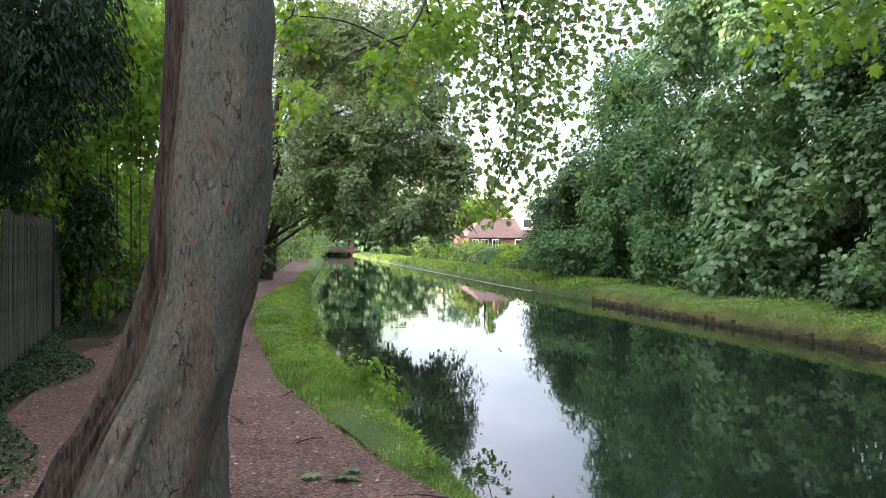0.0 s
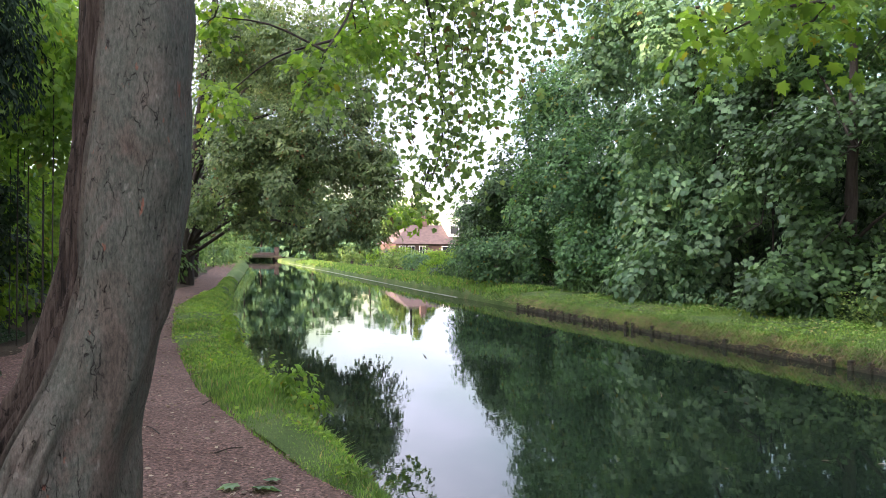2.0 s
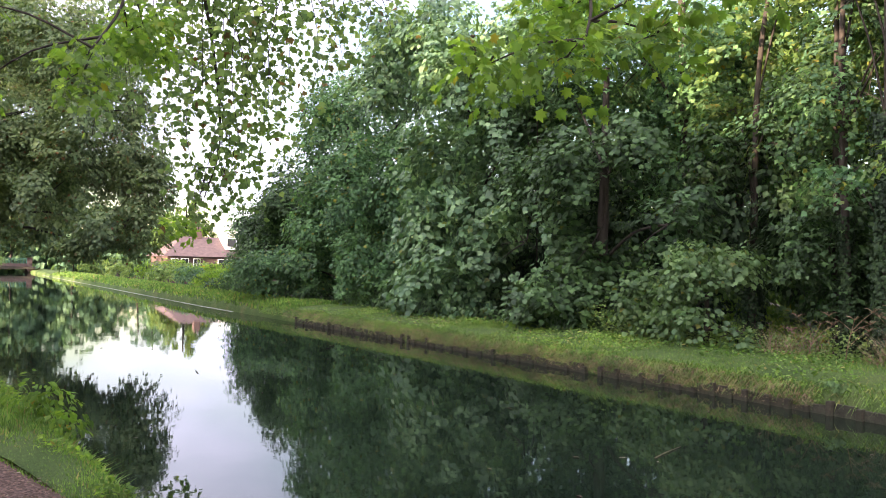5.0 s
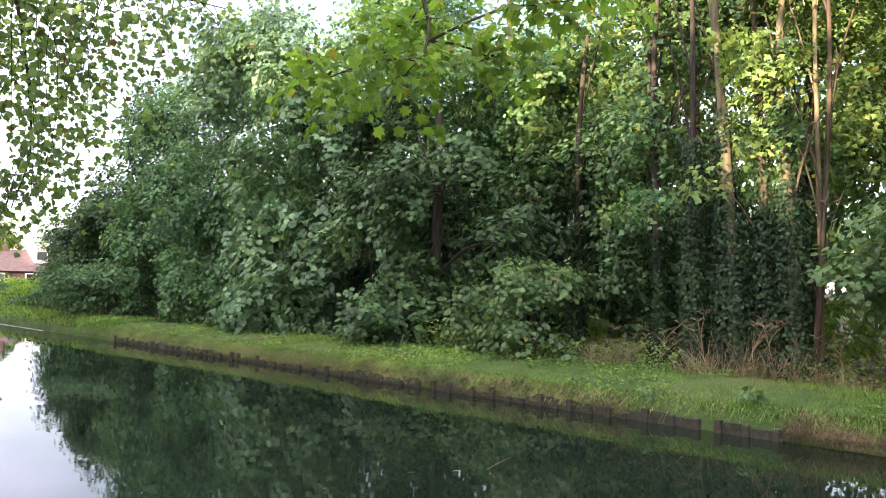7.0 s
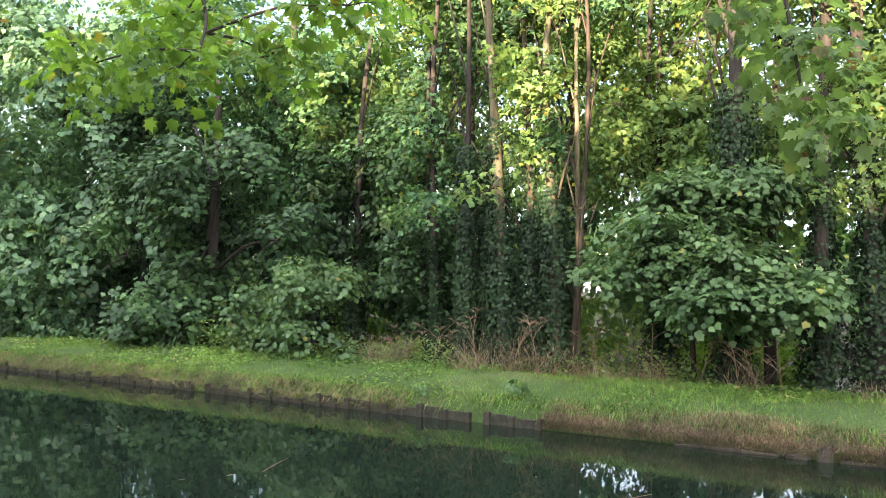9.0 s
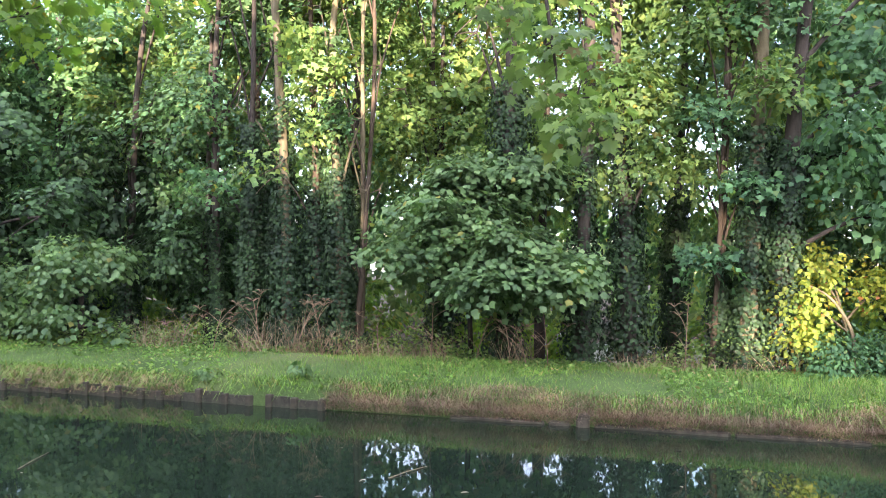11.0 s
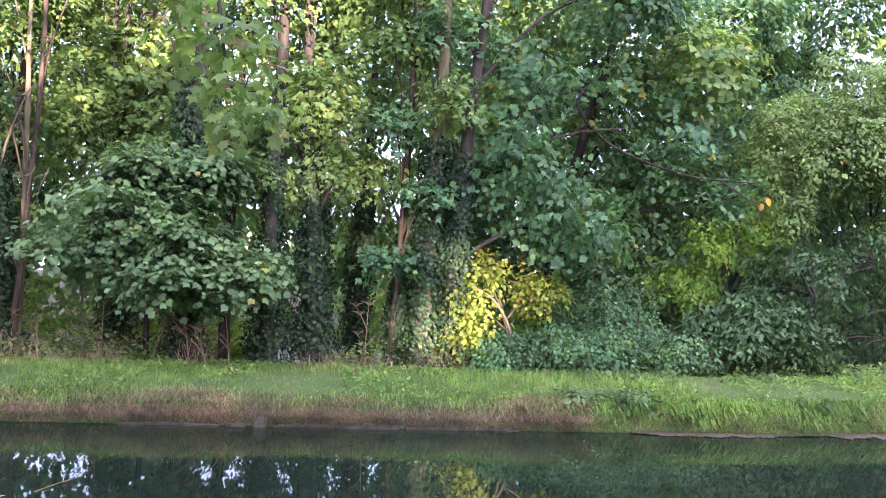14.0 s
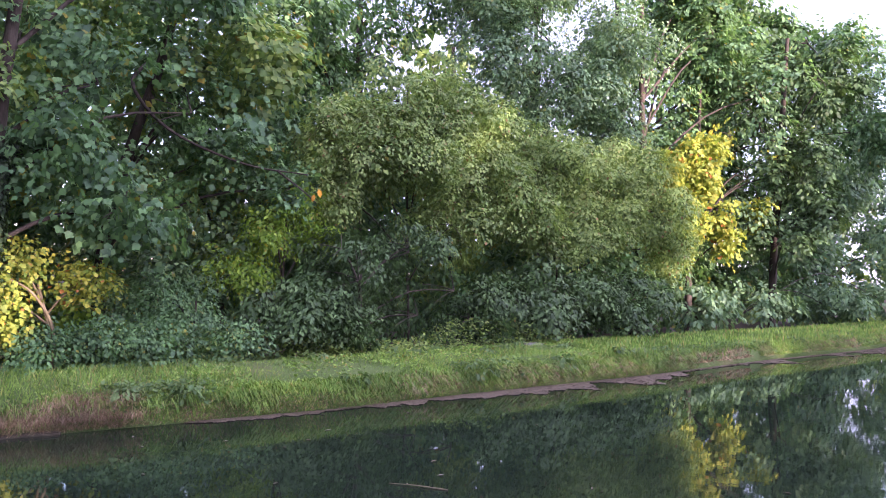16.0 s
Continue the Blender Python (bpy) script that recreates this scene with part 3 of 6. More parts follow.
def limb_to(start, end, r0, wood, parent, sag=0.2, r1=0.012):
    a, b = np.array(start, float), np.array(end, float)
    mid = (a + b) / 2 + (0, 0, sag * np.linalg.norm(b - a) * 0.5)
    return tubes("limb", parent, [([a, mid, b], r0, r1)], wood, sides=5, steps=3)


def grown(name, label, base, trunk, r0, blobs, leaf, seed, shape="broad", size=0.17, per_m2=3.0, wood=None, group="", category="tree", n=9, k=0.46, z0=None, limb=0.3, ivy=0, **kw):
    """A tree or shrub of known outline: trunk line, limbs to each clump, and sprays of leaves."""
    wood = wood or BARK_DARK
    z0 = land(*base) if z0 is None else z0
    ob = empty(name, base[0], base[1], z0, label, category, group)
    top = max(b[2] for b in blobs)
    line = [(base[0], base[1], z0 - 0.1)] + (trunk or [((base[0] * 2 + blobs[0][0]) / 3, (base[1] * 2 + blobs[0][1]) / 3, z0 + (top - z0) * 0.45), (blobs[0][0] * 0.5 + base[0] * 0.5, blobs[0][1] * 0.5 + base[1] * 0.5, top)])
    if r0 > 0:
        tubes("trunk", ob, [(line, r0, r0 * 0.4)], wood, sides=12, rough=0.12)
    fine = smooth_line(line)
    small = []
    for i, b in enumerate(blobs):
        c = np.array(b[:3])
        s = fine[np.argmin(np.abs(fine[:, 2] - (b[2] - 0.35 * (b[2] - z0))))]
        limb_to(s, c, max(0.02, r0 * limb), wood, ob)
        subs = burst(b, seed * 31 + i, n, k)
        small += subs
        for q in subs[:: 3]:
            limb_to(c, q[:3], max(0.012, r0 * 0.12), wood, ob, 0.1, 0.006)
    thin = np.random.default_rng(seed + 70)
    cut = (lambda p: (p[:, 0] < base[0] + 0.4) | (thin.random(len(p)) < 0.13)) if group in (FB, OW, DB) else None  # sparser on the wood's side
    crown("crown", ob, small, leaf, shape, per_m2, size, seed=seed, cut=cut, **kw)
    if ivy:
        ivy_on(ob, fine, r0, z0, ivy, seed)
    return ob


def ivy_on(parent, line, r0, z0, upto, seed, density=1500, thick=0.85):
    """A coat of ivy leaves round a trunk up to a height."""
    g = np.random.default_rng(seed + 500)
    n = int(density * (upto - z0))
    z = z0 + (upto - z0) * g.random(n) ** 0.9
    c = np.stack([np.interp(z, line[:, 2], line[:, i]) for i in range(2)] + [z], 1)
    a = g.uniform(0, 2 * math.pi, n)
    out = np.stack([np.cos(a), np.sin(a), 0 * a], 1)
    bulge = 1 + 0.5 * lumps(c + out * 0.4, 1.6, 1)
    rad = r0 * 0.9 + (0.05 + 0.2 * np.clip(bulge, 0.1, 2) * g.random(n)) * thick
    fade = (z - z0) / (upto - z0) + 0.25 * lumps(c + out * 0.3, 2.4, 0)
    rad = rad * np.interp(fade, [0.0, 0.6, 1.1], [1.08, 1.0, 0.7])
    k = g.random(n) < np.interp(fade, [0.7, 1.15], [1.0, 0.12])
    c, out, rad = c[k], out[k], rad[k]
    n = len(c)
    p = c + out * rad[:, None]
    tip = np.array((0, 0, -1.0)) + out * 0.35 + g.normal(size=(n, 3)) * 0.4
    nor = out + np.array((0, 0, 0.45)) + g.normal(size=(n, 3)) * 0.3
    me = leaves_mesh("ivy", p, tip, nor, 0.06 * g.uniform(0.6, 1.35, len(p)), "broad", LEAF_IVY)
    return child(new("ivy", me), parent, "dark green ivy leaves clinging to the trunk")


# dense trees opposite the path
grown("sycamore_tree", "broad pale green sycamore with leaves down to the grass", (14.2, 20.7), None, 0.2, [(13.6, 19.9, 4.2, 2.5, 2.9), (12.9, 19.1, 1.7, 2.4, 1.1), (14.6, 24.0, 9.0, 2.7, 2.2), (13.8, 17.5, 5.7, 1.7, 1.7), (14.6, 20.6, 8.0, 2.2, 2.0), (13.2, 16.6, 2.6, 1.5, 1.6)], LEAF_SYC, 101, shape="palm", size=0.155, spray=0.7, per_m2=6.2, n=12, group=FB, droop=0.6)
grown("sycamore_tree", "dark green sycamore with dense drooping foliage", (14.6, 29.9), None, 0.2, [(13.8, 29.3, 4.1, 2.5, 2.5), (13.2, 31.2, 1.7, 2.6, 1.1), (14.8, 30.6, 7.6, 2.4, 2.4), (13.1, 24.6, 1.8, 1.8, 1.2), (14.0, 26.0, 4.6, 1.9, 2.4)], LEAF_MAPLE, 102, shape="broad", size=0.13, spray=0.7, per_m2=13, n=12, group=FB)
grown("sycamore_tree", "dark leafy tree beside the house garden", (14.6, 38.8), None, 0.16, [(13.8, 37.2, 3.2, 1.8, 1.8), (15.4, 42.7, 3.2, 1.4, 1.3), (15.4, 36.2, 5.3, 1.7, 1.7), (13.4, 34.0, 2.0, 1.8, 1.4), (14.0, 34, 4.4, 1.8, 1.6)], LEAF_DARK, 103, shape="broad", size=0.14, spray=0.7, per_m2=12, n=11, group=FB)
grown("sycamore_tree", "rounded bushy tree at the end of the row", (15.5, 42.8), None, 0.14, [(14.8, 41.4, 2.3, 1.6, 1.5), (15.6, 44.5, 3.0, 1.6, 1.5), (16.6, 42.0, 3.8, 1.6, 1.2)], LEAF_DARK, 104, shape="kite", size=0.144, per_m2=9.0, n=11, group=FB)
grown("ash_tree", "tall pale green tree rising behind the row", (18.0, 36.0), None, 0.22, [(19.0, 36.5, 7.4, 2.2, 2.2), (18.2, 33.6, 8.8, 2.2, 2.1), (19.0, 30, 9.5, 3.0, 2.8), (18.5, 25, 10.5, 3.0, 3.0), (18.5, 26, 5.5, 3.0, 3.0), (17.5, 21.5, 10.6, 2.4, 1.8), (17.6, 17.6, 10.4, 2.2, 1.6)], LEAF_BLUE, 105, shape="broad", size=0.16, spray=0.7, per_m2=6, n=10, group=FB)
# darker leaf colour stands in for shade from the crowns overhead
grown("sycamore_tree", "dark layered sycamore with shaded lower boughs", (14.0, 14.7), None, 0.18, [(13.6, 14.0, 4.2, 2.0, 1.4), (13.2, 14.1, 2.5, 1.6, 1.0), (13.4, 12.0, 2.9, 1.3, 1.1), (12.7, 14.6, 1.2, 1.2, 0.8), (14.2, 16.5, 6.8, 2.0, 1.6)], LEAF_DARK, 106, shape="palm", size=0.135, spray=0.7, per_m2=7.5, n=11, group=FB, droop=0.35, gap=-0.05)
grown("shrub", "olive green leafy shrub at the edge of the grass", (13.0, 10.6), None, 0.07, [(12.6, 10.3, 2.0, 1.0, 0.5), (12.4, 10.4, 1.1, 0.8, 0.6), (12.5, 9.4, 0.8, 0.7, 0.35), (12.9, 11.8, 1.2, 0.9, 0.8)], LEAF_PALE, 107, shape="palm", size=0.1, spray=0.7, per_m2=12, category="shrub", group="shrubs on the far bank")
grown("sycamore_tree", "tall slender sycamore with high green crown", (16.5, 13.5), None, 0.2, [(15.5, 14.6, 7.3, 2.8, 1.8), (16.5, 12.3, 7.2, 2.3, 1.7), (15.5, 10.5, 4.8, 1.6, 1.2), (15.0, 17.0, 9.5, 2.4, 2.0)], LEAF_MAPLE, 108, shape="lobed", size=0.125, spray=0.7, per_m2=7.5, n=10, group=FB)
grown("sycamore_tree", "slender woodland tree with thin hanging foliage", (17.0, 12.4), None, 0.13, [(16.0, 13.1, 3.7, 1.7, 2.2), (17.0, 11.0, 3.2, 1.4, 2.1), (17.0, 14.0, 7.1, 2.3, 2.3), (18.0, 11.2, 6.1, 1.9, 1.8)], LEAF_MAPLE, 109, shape="broad", size=0.14, spray=0.7, per_m2=6, n=9, group=FB)
# dark leaves again paint the shade inside the row
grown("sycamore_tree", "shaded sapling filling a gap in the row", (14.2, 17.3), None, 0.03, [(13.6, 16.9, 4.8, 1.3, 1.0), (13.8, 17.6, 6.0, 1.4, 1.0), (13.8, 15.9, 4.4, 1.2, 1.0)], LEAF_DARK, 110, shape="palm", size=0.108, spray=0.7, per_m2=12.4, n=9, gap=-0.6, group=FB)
# the open wood: trunks with ivy
grown("sycamore_tree", "young sycamore with broad low sprays of pale leaves", (13.2, 3.0), None, 0.05, [(12.7, 3.1, 2.9, 1.4, 0.45), (12.3, 2.2, 1.8, 1.1, 0.35), (12.5, 3.9, 2.3, 0.9, 0.3), (12.2, 1.5, 2.0, 0.8, 0.3), (12.9, 2.6, 3.5, 1.2, 0.35), (12.4, 2.7, 2.4, 1.1, 0.3)], LEAF_PALE, 121, shape="palm", size=0.1, spray=0.7, per_m2=26, group=OW, droop=0.32, gap=-0.5)
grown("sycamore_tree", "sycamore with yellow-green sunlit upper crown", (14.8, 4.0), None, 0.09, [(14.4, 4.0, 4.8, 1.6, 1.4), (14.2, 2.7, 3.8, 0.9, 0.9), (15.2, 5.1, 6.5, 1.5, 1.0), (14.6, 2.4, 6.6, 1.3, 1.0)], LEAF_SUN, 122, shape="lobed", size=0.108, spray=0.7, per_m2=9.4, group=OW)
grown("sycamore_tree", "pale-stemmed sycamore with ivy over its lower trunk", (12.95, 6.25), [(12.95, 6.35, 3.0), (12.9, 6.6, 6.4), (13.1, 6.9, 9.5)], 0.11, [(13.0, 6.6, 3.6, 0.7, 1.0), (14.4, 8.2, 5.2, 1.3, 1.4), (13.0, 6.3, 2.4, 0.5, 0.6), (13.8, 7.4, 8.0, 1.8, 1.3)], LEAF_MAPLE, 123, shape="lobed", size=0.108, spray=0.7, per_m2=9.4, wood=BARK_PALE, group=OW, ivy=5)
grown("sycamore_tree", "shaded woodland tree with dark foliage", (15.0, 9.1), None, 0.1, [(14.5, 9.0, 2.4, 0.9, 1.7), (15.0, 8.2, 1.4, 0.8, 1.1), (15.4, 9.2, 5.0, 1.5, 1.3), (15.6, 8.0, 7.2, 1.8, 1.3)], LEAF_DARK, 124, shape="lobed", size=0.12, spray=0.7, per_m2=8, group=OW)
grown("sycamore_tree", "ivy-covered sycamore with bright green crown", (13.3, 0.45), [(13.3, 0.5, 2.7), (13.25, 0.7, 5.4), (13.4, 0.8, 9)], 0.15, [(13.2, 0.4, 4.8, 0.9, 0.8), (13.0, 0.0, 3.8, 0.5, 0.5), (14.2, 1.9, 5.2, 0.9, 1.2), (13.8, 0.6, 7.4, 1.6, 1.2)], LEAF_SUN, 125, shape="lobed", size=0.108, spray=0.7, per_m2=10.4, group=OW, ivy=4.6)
grown("sycamore_tree", "leaning ivy-clad sycamore with blue-green drooping boughs", (12.9, -1.7), [(12.9, -1.85, 3.2), (12.85, -2.1, 6.0), (13.2, -2.6, 9)], 0.15, [(14.2, -3.5, 5.1, 1.7, 1.3), (13.0, -2.7, 3.8, 1.0, 0.8), (12.8, -3.6, 2.9, 0.9, 0.6), (14.6, -5.2, 4.9, 1.5, 1.4), (14.2, -2.4, 6.0, 0.9, 0.9), (14.0, -4.4, 7.2, 1.8, 1.2)], LEAF_MAPLE, 126, shape="palm", size=0.122, spray=0.7, per_m2=9.5, group=OW, ivy=4.0, droop=0.7)
for k, (bx, by, tx, ty, r, top, wood, ivy) in enumerate([(12.95, 5.2, 12.9, 5.5, 0.105, 10.5, BARK_PALE, 5.0), (13.1, 5.72, 13.1, 6.0, 0.08, 9, BARK_RED, 4.8), (13.2, 4.98, 13.1, 5.03, 0.06, 9.5, BARK_PALE, 0.9), (13.0, 5.02, 13.0, 4.77, 0.055, 9.5, BARK_RED, 0),
                                                        (13.1, 2.45, 13.1, 2.4, 0.15, 9, BARK_DARK, 5.2), (13.1, 1.18, 13.1, 1.1, 0.14, 9.5, BARK_DARK, 4.0), (13.0, -0.78, 13.0, -1.0, 0.05, 9, BARK_RED, 0), (13.15, -0.95, 13.1, -1.1, 0.045, 8, BARK_RED, 2.6),
                                                        (12.95, -1.3, 12.9, -1.5, 0.14, 9.5, BARK_PALE, 4.2), (13.2, 7.15, 13.2, 7.2, 0.075, 9, BARK_DARK, 4.6), (13.4, 6.75, 13.4, 6.85, 0.06, 9, BARK_DARK, 4.2), (14.6, 3.95, 14.6, 4.2, 0.07, 9, BARK_DARK, 2.2), (15.8, 6.4, 15.9, 6.2, 0.13, 10, BARK_DARK, 4.5), (16.4, 8.6, 16.2, 8.8, 0.11, 10, BARK_RED, 2.0),
                                                        (15.4, -0.2, 15.3, -0.4, 0.1, 9, BARK_DARK, 3.5), (16.6, 2.4, 16.7, 2.3, 0.12, 10, BARK_DARK, 0), (17.4, 4.6, 17.3, 4.4, 0.12, 10, BARK_DARK, 4.0), (15.4, 11.4, 15.3, 11.2, 0.1, 9, BARK_DARK, 2.5), (14.3, 8.4, 14.2, 8.6, 0.09, 9, BARK_DARK, 3.0)]):
    g = np.random.default_rng(k + 40)
    trunk = [((bx * 2 + tx) / 3 + g.uniform(-0.06, 0.06), (by * 2 + ty) / 3 + g.uniform(-0.06, 0.06), 2.6), (tx, ty, 6.2), (tx + g.uniform(-0.3, 0.5), ty + g.uniform(-0.4, 0.4), top)]
    hi = [(tx + g.uniform(0.2, 1.2), ty + g.uniform(-0.8, 0.8), g.uniform(6.2, 7.6), g.uniform(1.0, 1.6), g.uniform(0.7, 1.2)), (tx + g.uniform(-0.2, 1.2), ty + g.uniform(-1.2, 1.2), top - 0.3, g.uniform(1.3, 1.9), 1.2)]
    hi.append((tx + g.uniform(-0.7, 0.1), ty + g.uniform(-0.7, 0.7), g.uniform(4.4, 6.6), g.uniform(0.6, 0.9), g.uniform(0.4, 0.6)))
    if k % 2:
        hi.append((tx + g.uniform(-0.5, 0.8), ty + g.uniform(-0.8, 0.8), g.uniform(3.4, 5.2), 0.8, 0.45))
    if k in (2, 3, 6):
        hi += [(tx - 0.25, ty + 0.25 * (-1) ** j, 2.2 + 1.1 * j, 0.45, 0.28) for j in range(3)]
    lab = ("pale slender trunk with ivy round its foot" if ivy else "pale slender bare trunk catching the sun") if wood == BARK_PALE else ("reddish slender woodland trunk" if wood == BARK_RED else "dark woodland trunk wrapped in ivy")
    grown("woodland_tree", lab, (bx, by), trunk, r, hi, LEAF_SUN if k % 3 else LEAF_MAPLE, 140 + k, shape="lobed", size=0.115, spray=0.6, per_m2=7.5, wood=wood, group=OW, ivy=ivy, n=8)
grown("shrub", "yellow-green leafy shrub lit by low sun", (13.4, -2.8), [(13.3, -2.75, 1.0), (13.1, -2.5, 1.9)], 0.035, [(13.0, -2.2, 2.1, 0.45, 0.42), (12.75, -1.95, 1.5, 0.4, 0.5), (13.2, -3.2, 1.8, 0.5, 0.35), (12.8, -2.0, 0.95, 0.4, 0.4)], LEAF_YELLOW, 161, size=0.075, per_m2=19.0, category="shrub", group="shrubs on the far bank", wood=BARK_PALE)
grown("shrub", "low dark bramble shrub beside the grass", (13.1, -3.1), None, 0.03, [(12.8, -2.6, 0.85, 0.8, 0.35), (12.9, -3.6, 0.9, 0.9, 0.4)], LEAF_MAPLE, 162, shape="kite", size=0.075, per_m2=26.0, category="shrub", group="shrubs on the far bank")
grown("shrub", "spreading dark green thicket behind the grass", (14.0, -5.2), None, 0.04, [(13.4, -5.0, 0.85, 1.2, 0.45), (14.5, -4.8, 1.5, 0.9, 0.5)], LEAF_MAPLE, 163, shape="kite", size=0.075, per_m2=24, gap=-0.2, category="shrub", group="shrubs on the far bank")
grown("sycamore_tree", "distant blue-green tree in the clearing", (17.6, -7.0), None, 0.1, [(16.6, -6.4, 2.6, 1.2, 1.0), (16.6, -7.4, 3.3, 1.0, 0.9), (16.2, -5.3, 1.7, 1.1, 0.8), (16.2, -8.6, 2.3, 1.0, 1.0), (17.6, -6.0, 4.2, 1.2, 0.9)], LEAF_SYC, 164, shape="kite", size=0.144, per_m2=9.0, group=DB)
grown("sycamore_tree", "tall sycamore with dark spreading crown", (16.8, -4.1), [(16.7, -4.3, 3.0), (16.4, -5.2, 6.5), (16.6, -5.8, 9)], 0.16, [(15.6, -3.6, 4.8, 1.7, 1.3), (16.6, -5.7, 5.6, 1.6, 1.5), (17.2, -8.1, 6.4, 1.7, 1.6), (14.2, -4.3, 3.2, 0.8, 0.6), (15.6, -5.5, 7.6, 2.0, 1.2), (15.5, -5.1, 4.9, 0.9, 0.7), (15.1, -6.4, 4.3, 0.9, 0.6), (14.7, -7.3, 3.7, 0.7, 0.5)], LEAF_MAPLE, 165, shape="lobed", size=0.12, spray=0.7, per_m2=8, group=DB)
grown("shrub", "bright lime green young shrub", (15.4, -7.2), None, 0.04, [(14.7, -7.5, 3.4, 0.6, 0.5), (14.6, -6.9, 2.8, 0.7, 0.5), (14.5, -6.2, 2.0, 0.7, 0.5), (14.9, -8.0, 2.8, 0.5, 0.4)], LEAF_BRIGHT, 166, shape="oval", size=0.09, per_m2=13, category="shrub", group="shrubs on the far bank")
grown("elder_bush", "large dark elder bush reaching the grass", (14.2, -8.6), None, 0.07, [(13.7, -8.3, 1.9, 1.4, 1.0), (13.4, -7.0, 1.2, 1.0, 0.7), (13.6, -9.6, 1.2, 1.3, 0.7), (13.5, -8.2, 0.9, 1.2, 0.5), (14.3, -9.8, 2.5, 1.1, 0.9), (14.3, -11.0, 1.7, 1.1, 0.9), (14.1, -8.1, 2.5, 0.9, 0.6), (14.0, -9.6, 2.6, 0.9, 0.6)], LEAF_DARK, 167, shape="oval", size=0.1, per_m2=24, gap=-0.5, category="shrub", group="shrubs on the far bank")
grown("hawthorn_tree", "olive green small-leaved hawthorn above the bushes", (15.9, -10.9), None, 0.035, [(15.6, -10.3, 6.0, 1.5, 1.1), (15.4, -8.9, 4.9, 1.2, 1.0), (15.4, -12.0, 5.6, 1.3, 1.1), (15.2, -10.6, 4.5, 1.6, 1.2), (15.2, -12.6, 4.2, 1.2, 1.0), (15.5, -8.5, 3.8, 0.9, 0.8), (15.0, -11.4, 3.2, 1.3, 0.8), (15.5, -11.2, 6.6, 0.9, 0.7)], LEAF_OLIVE, 168, shape="kite", size=0.09, per_m2=20, n=11, gap=-0.7, spray=0.45, group=DB)
grown("hawthorn_tree", "browning olive hawthorn with bare twigs", (16.6, -16.2), None, 0.04, [(15.6, -15.2, 4.9, 1.5, 1.0), (15.4, -17.6, 5.0, 1.4, 1.1), (15.2, -16.2, 3.6, 1.5, 1.0), (15.2, -13.6, 3.6, 1.2, 0.9), (15.2, -18.6, 4.0, 1.2, 1.0), (15.2, -19.4, 2.9, 1.0, 0.9), (15.0, -14.8, 2.9, 1.2, 0.7), (16.4, -13.9, 5.6, 1.3, 1.0)], LEAF_OLIVE, 169, shape="kite", size=0.09, per_m2=19, n=11, gap=-0.6, spray=0.45, group=DB)
grown("ash_tree", "tall soft green ash rising behind the hawthorns", (19.0, -18.0), None, 0.14, [(18.3, -16.0, 8.5, 2.0, 1.6), (18.3, -18.3, 8.0, 1.9, 1.6), (18.3, -20.2, 9.8, 1.8, 1.5), (18.3, -17.3, 6.6, 1.8, 1.3), (18.3, -19.6, 6.5, 1.6, 1.3), (18.6, -15.4, 10.6, 2.0, 1.5), (18.0, -17.4, 4.9, 1.5, 1.2), (18.8, -17.6, 11.8, 2.0, 1.3), (19.0, -13.6, 11.4, 2.0, 1.4)], LEAF_SYC, 177, shape="kite", size=0.125, per_m2=10, n=11, gap=-0.7, group=DB)
grown("shrub", "dense dark bramble bank below the hawthorn", (15.2, -16.4), None, 0.05, [(14.7, -14.4, 1.7, 1.4, 0.9), (14.3, -13.0, 1.3, 1.2, 0.8), (14.8, -17.4, 1.5, 1.2, 0.8), (14.0, -11.2, 1.1, 1.0, 0.6), (14.4, -15.9, 1.2, 1.2, 0.7)], LEAF_DARK, 170, shape="kite", size=0.11, per_m2=15, gap=-0.4, category="shrub", group="shrubs on the far bank")
grown("sycamore_tree", "sycamore with evening sun painted into its yellow leaves", (18.6, -24.4), [(18.4, -24.2, 3.0), (18.2, -24.3, 6.0), (18.3, -24.6, 9)], 0.13, [(17.6, -23.6, 6.4, 0.7, 0.6), (17.4, -25.1, 7.2, 0.7, 0.6), (17.2, -26.6, 6.5, 0.7, 0.6), (17.1, -27.5, 6.0, 0.5, 0.5), (17.3, -26.6, 5.0, 0.45, 0.9), (17.4, -24.7, 4.8, 0.55, 1.0), (17.4, -24.9, 3.5, 0.45, 0.8), (17.6, -22.4, 4.6, 0.7, 0.9), (17.6, -22.3, 3.2, 0.5, 0.8), (17.5, -23.6, 5.4, 0.6, 0.7), (17.7, -22.0, 5.8, 0.6, 0.6), (17.6, -23.4, 4.0, 0.5, 0.8), (17.3, -26.0, 5.8, 0.6, 0.6)], LEAF_YELLOW, 171, shape="palm", size=0.135, spray=0.7, per_m2=9, n=9, gap=-0.1, droop=0.7, group=DB)
grown("sycamore_tree", "dark tree closing the bend of the canal", (21.0, -37.4), None, 0.2, [(20.5, -35.1, 7.0, 3.1, 3.6), (19.5, -33.1, 3.6, 2.0, 1.5), (21.0, -41.6, 7.5, 2.6, 3.8), (19.5, -39.7, 3.6, 1.9, 1.8)], LEAF_BLUE, 172, shape="kite", size=0.192, per_m2=6.3, n=11, group=DB)
grown("hedge", "low green hedge of nettles and bramble", (17.0, -26.5), None, 0.0, [(16.2, -22.2, 1.2, 1.2, 0.7), (16.8, -26.1, 1.3, 1.7, 0.7), (17.6, -31.4, 1.3, 2.1, 0.7), (18.6, -37.7, 1.4, 2.4, 0.8)], LEAF_BLUE, 173, shape="oval", size=0.18, per_m2=6.0, category="hedge")
